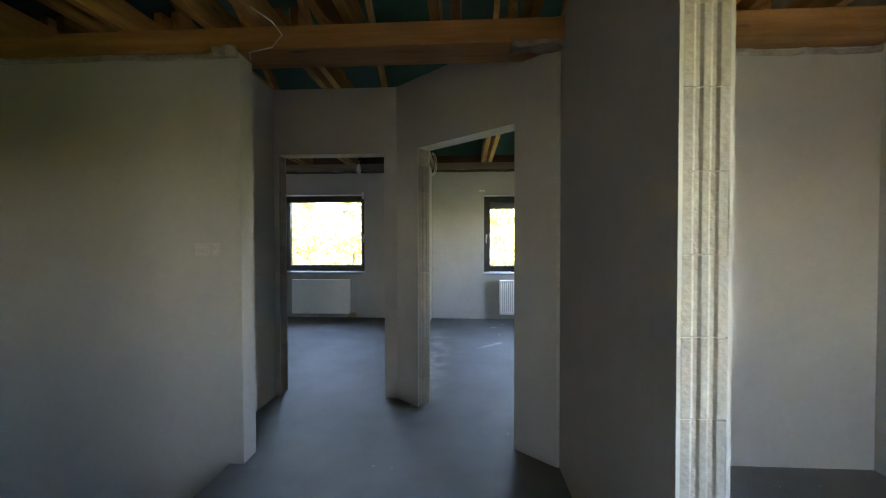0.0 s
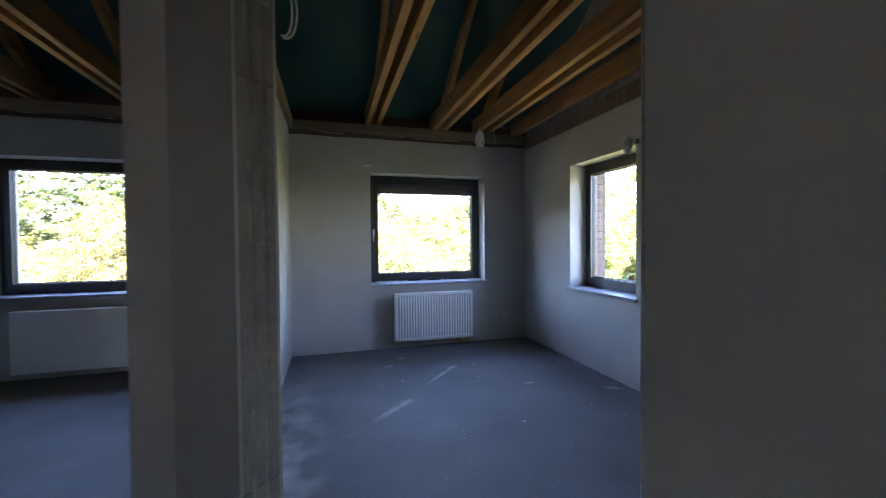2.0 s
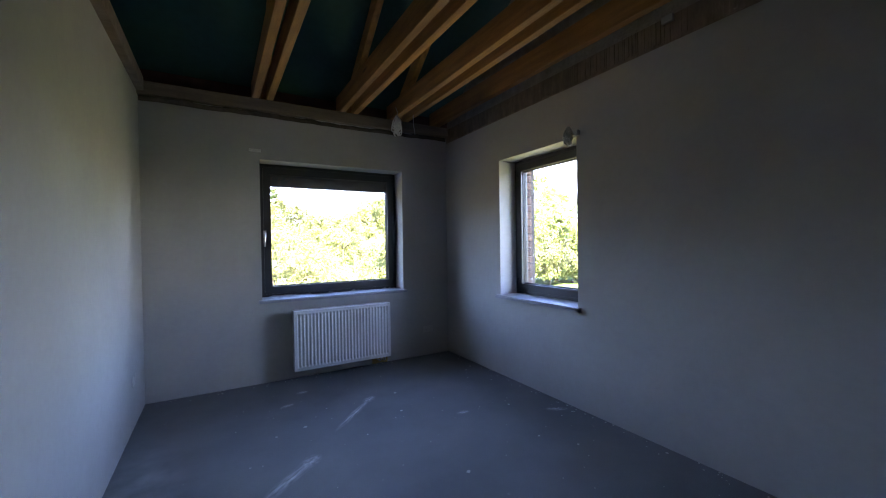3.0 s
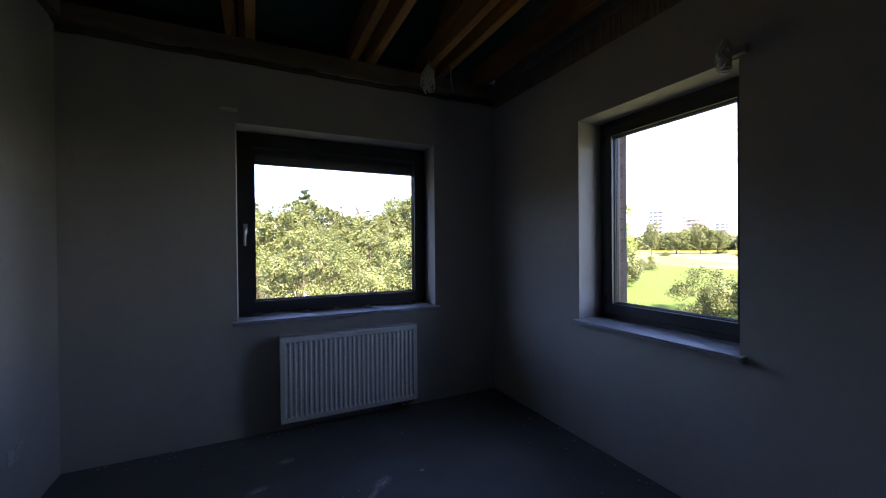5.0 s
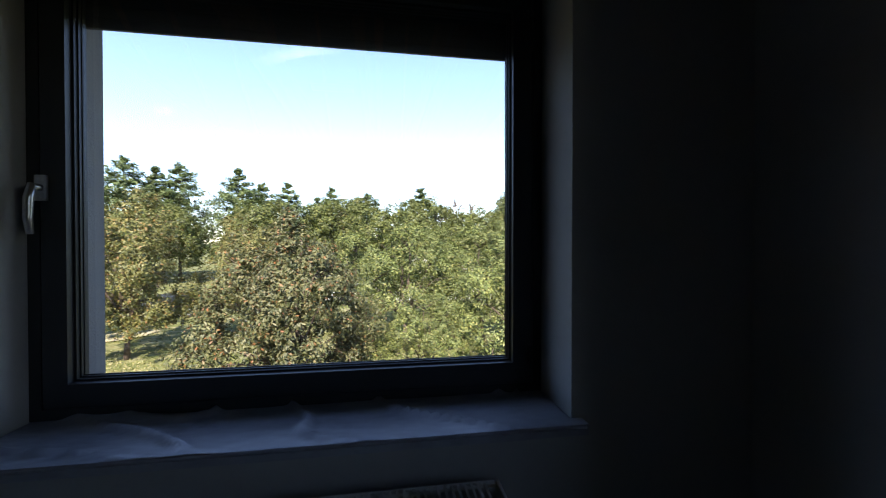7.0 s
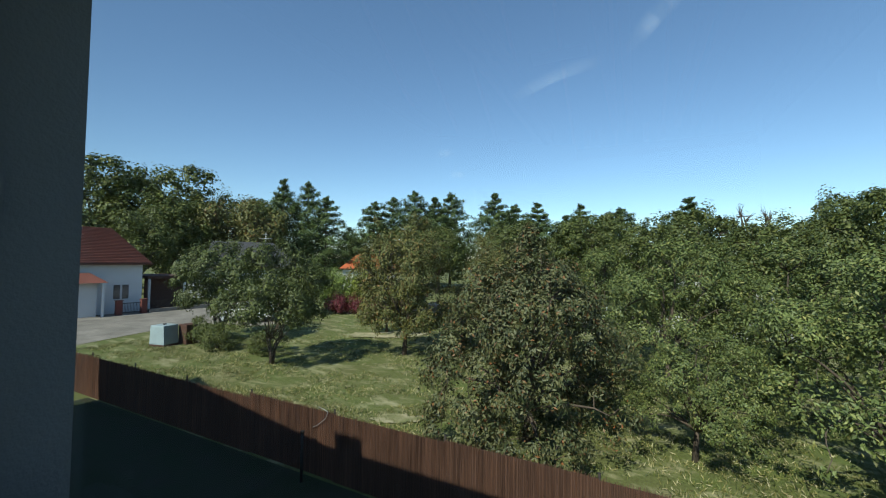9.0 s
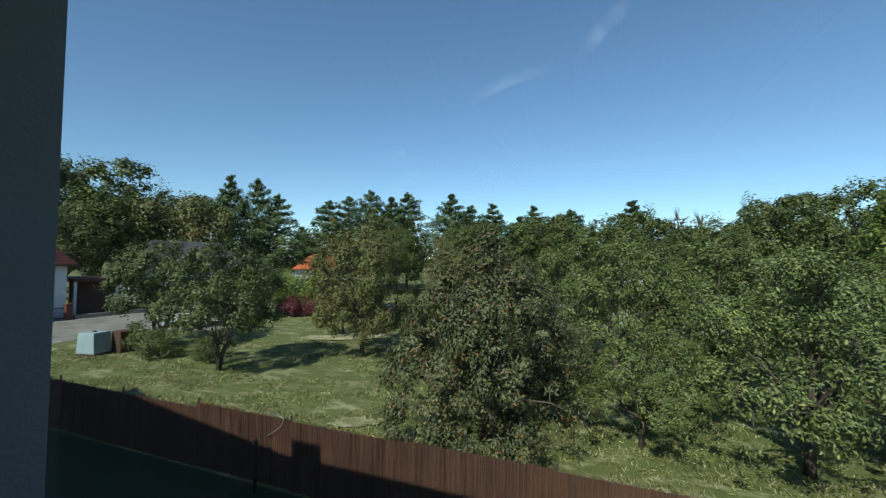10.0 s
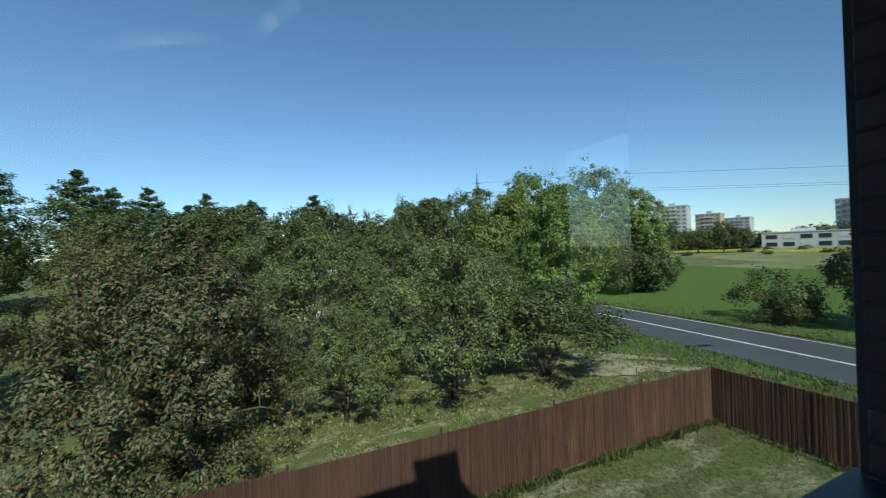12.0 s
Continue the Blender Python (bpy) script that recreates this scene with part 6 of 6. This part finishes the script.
tower((275, 209, -3), facing(285, 202) - 12, 21, 14, 32, 11, 6, (PANEL_GREY, PANEL_GREY, PANEL_ORANGE), "pale grey apartment tower on the horizon")
tower((322, 208, -3), facing(325, 205) - 15, 17, 13, 27, 9, 5, (PANEL_ORANGE, PANEL_GREY, PANEL_ORANGE), "orange and grey apartment tower on the horizon")
tower((376, 216, -3), facing(380, 208) - 15, 18, 13, 25, 9, 5, (PANEL_GREY, PANEL_GREY, PANEL_ORANGE), "pale apartment tower on the horizon")
tower((340, 126, -3), facing(345, 120) - 15, 20, 14, 28, 10, 6, (PANEL_GREY, PANEL_RED, PANEL_BLUE), "apartment tower with red and blue balconies")
tower((282, 108, -3), facing(284, 105) - 10, 12, 12, 25, 9, 5, (PANEL_GREY, PANEL_RED, PANEL_BLUE), "apartment tower with red and blue balconies")
tower((420, 180, -3), facing(425, 170) - 10, 60, 13, 14, 5, 14, (PANEL_GREY, PANEL_GREY, PANEL_ORANGE), "long low apartment block on the horizon")


def office(at, turn):
    root = thing("low_building", (0, 0, 0), "long white two-storey building beyond the field", "building")
    part("wall", boxes((0, 22, 0, 9, 0, 4.2)), PANEL_GREY, root)
    part("roof", boxes((-0.2, 22.2, -0.2, 9.2, 4.21, 4.45)), PANEL_GREY, root)
    part("stair_block", boxes((6, 11, 2, 7, 4.46, 5.3)), HOUSE_WHITE, root)
    for r in range(2):
        for c in range(6):
            x, z = 1.0 + c * 3.5, 0.55 + r * 2.0
            dark_one = (c + r) % 3 != 2
            part("window", boxes((x, x + 2.3, -0.1, -0.01, z, z + 1.05)), DARK_GLASS if dark_one else PANEL_GREY, root)
    root.matrix_basis = pose(*at, 0, 0, turn)


office((126.6, 67.5, -0.8), facing(131, 60))
# power line and pylon
pylon = thing("pylon", (131.5, 231.7, G), "steel lattice power pylon on the skyline", "pylon")
bm = bmesh.new()
for sx in (-1, 1):
    for sy in (-1, 1):
        tube(bm, [(131.5 + sx * 4, 231.7 + sy * 4, G), (131.5 + sx * 0.8, 231.7 + sy * 0.8, 42), (131.5, 231.7, 53)], [0.16, 0.12, 0.07], 4)
for k in range(12):
    z0, z1 = G + k * 4.2, G + (k + 1) * 4.2
    w0, w1 = 4 * (1 - k / 13.5), 4 * (1 - (k + 1) / 13.5)
    for sy in (-1, 1):
        tube(bm, [(131.5 - w0, 231.7 + sy * w0, z0), (131.5 + w1, 231.7 + sy * w1, z1)], 0.06, 4)
        tube(bm, [(131.5 + w0, 231.7 + sy * w0, z0), (131.5 - w1, 231.7 + sy * w1, z1)], 0.06, 4)
part("lattice", bm, POST, pylon)
for z in (34, 40, 46):
    part("cross_arm", boxes((131.5 - 3.2, 131.5 + 3.2, 231.6, 231.8, z, z + 0.2)), POST, pylon)


power = thing("power_line", (131.5, 231.7, 40), "thin dark power cables crossing the sky from the pylon", "cable")
for z0, z1, z2 in ((40.2, 28.7, 21.0), (40.2, 27.6, 20.2), (46.2, 36.0, 26.6)):
    ends = [Vector((131.5, 231.6, z0)), Vector((143.0, 148.0, z1)), Vector((191.0, 68.5, z2)), Vector((250.0, -40.0, z2))]
    bm = bmesh.new()
    tube(bm, ends, 0.05, 4)
    part("cable", bm, POST, power)


# ---- thin clouds far away ----
def cloud_material():
    """Sunlit vapour: white where the veil is dense, clear elsewhere."""
    m = bpy.data.materials.new("thin cloud")
    m.use_nodes = True
    n, l = m.node_tree.nodes, m.node_tree.links
    n.remove(n["Principled BSDF"])
    tc = n.new("ShaderNodeTexCoord")
    mp = n.new("ShaderNodeMapping")
    mp.inputs["Location"].default_value = (-1, -1, 0)
    mp.inputs["Scale"].default_value = (2, 2, 0)
    l.new(tc.outputs["Generated"], mp.inputs["Vector"])
    gr = n.new("ShaderNodeTexGradient")
    gr.gradient_type = "SPHERICAL"
    l.new(mp.outputs[0], gr.inputs["Vector"])
    mp2 = n.new("ShaderNodeMapping")
    mp2.inputs["Scale"].default_value = (3, 9, 1)
    l.new(tc.outputs["Generated"], mp2.inputs["Vector"])
    no = n.new("ShaderNodeTexNoise")
    no.inputs["Scale"].default_value = 1.6
    no.inputs["Detail"].default_value = 7
    l.new(mp2.outputs[0], no.inputs["Vector"])
    mu = n.new("ShaderNodeMath")
    mu.operation = "MULTIPLY"
    l.new(gr.outputs["Fac"], mu.inputs[0])
    l.new(no.outputs["Fac"], mu.inputs[1])
    k = n.new("ShaderNodeMath")
    k.operation = "MULTIPLY"
    k.inputs[1].default_value = 0.17
    l.new(mu.outputs[0], k.inputs[0])
    tr = n.new("ShaderNodeBsdfTransparent")
    df = n.new("ShaderNodeBsdfTranslucent")
    df.inputs["Color"].default_value = (0.9, 0.9, 0.9, 1)
    d2 = n.new("ShaderNodeBsdfDiffuse")
    d2.inputs["Color"].default_value = (0.9, 0.9, 0.9, 1)
    ad = n.new("ShaderNodeAddShader")
    l.new(df.outputs[0], ad.inputs[0])
    l.new(d2.outputs[0], ad.inputs[1])
    mx = n.new("ShaderNodeMixShader")
    l.new(k.outputs[0], mx.inputs[0])
    l.new(tr.outputs[0], mx.inputs[1])
    l.new(ad.outputs[0], mx.inputs[2])
    l.new(mx.outputs[0], n["Material Output"].inputs["Surface"])
    return m


CLOUD = cloud_material()


def cloud(az, elev, length, height, tilt, label):
    """Veil of cloud at a bearing (degrees east of north) and elevation, 2500 m away; sizes in degrees."""
    R = 2500.0
    a, e = radians(az), radians(elev)
    c = Vector((1.5, 6.8, 1.3)) + R * Vector((math.sin(a) * math.cos(e), math.cos(a) * math.cos(e), math.sin(e)))
    bm = bmesh.new()
    w, h = R * radians(length) / 2, R * radians(height) / 2
    nx = 12
    rows = [[bm.verts.new((w * (2 * i / nx - 1), h * s + 0.12 * w * math.sin(i / nx * 3), 20 * math.sin(i * 1.3))) for s in (-1, 1)] for i in range(nx + 1)]
    for r0, r1 in zip(rows, rows[1:]):
        bm.faces.new((r0[0], r1[0], r1[1], r0[1]))
    ob = tagged(part("cloud", bm, CLOUD), label, "cloud", kind="structure")
    ob.matrix_basis = look(c, Vector((1.5, 6.8, 1.3)), 0) @ pose(0, 0, 0, 0, 0, -tilt)
    return ob


cloud(-10.5, 24.5, 13, 1.6, 18, "thin wisp of high cloud")
cloud(2.5, 29.5, 9, 2.2, 42, "thin wisp of high cloud")
cloud(-26.5, 15.6, 2.6, 1.3, 10, "small pale puff of cloud")
cloud(-24.5, 12.6, 2.6, 1.0, 0, "small pale puff of cloud")
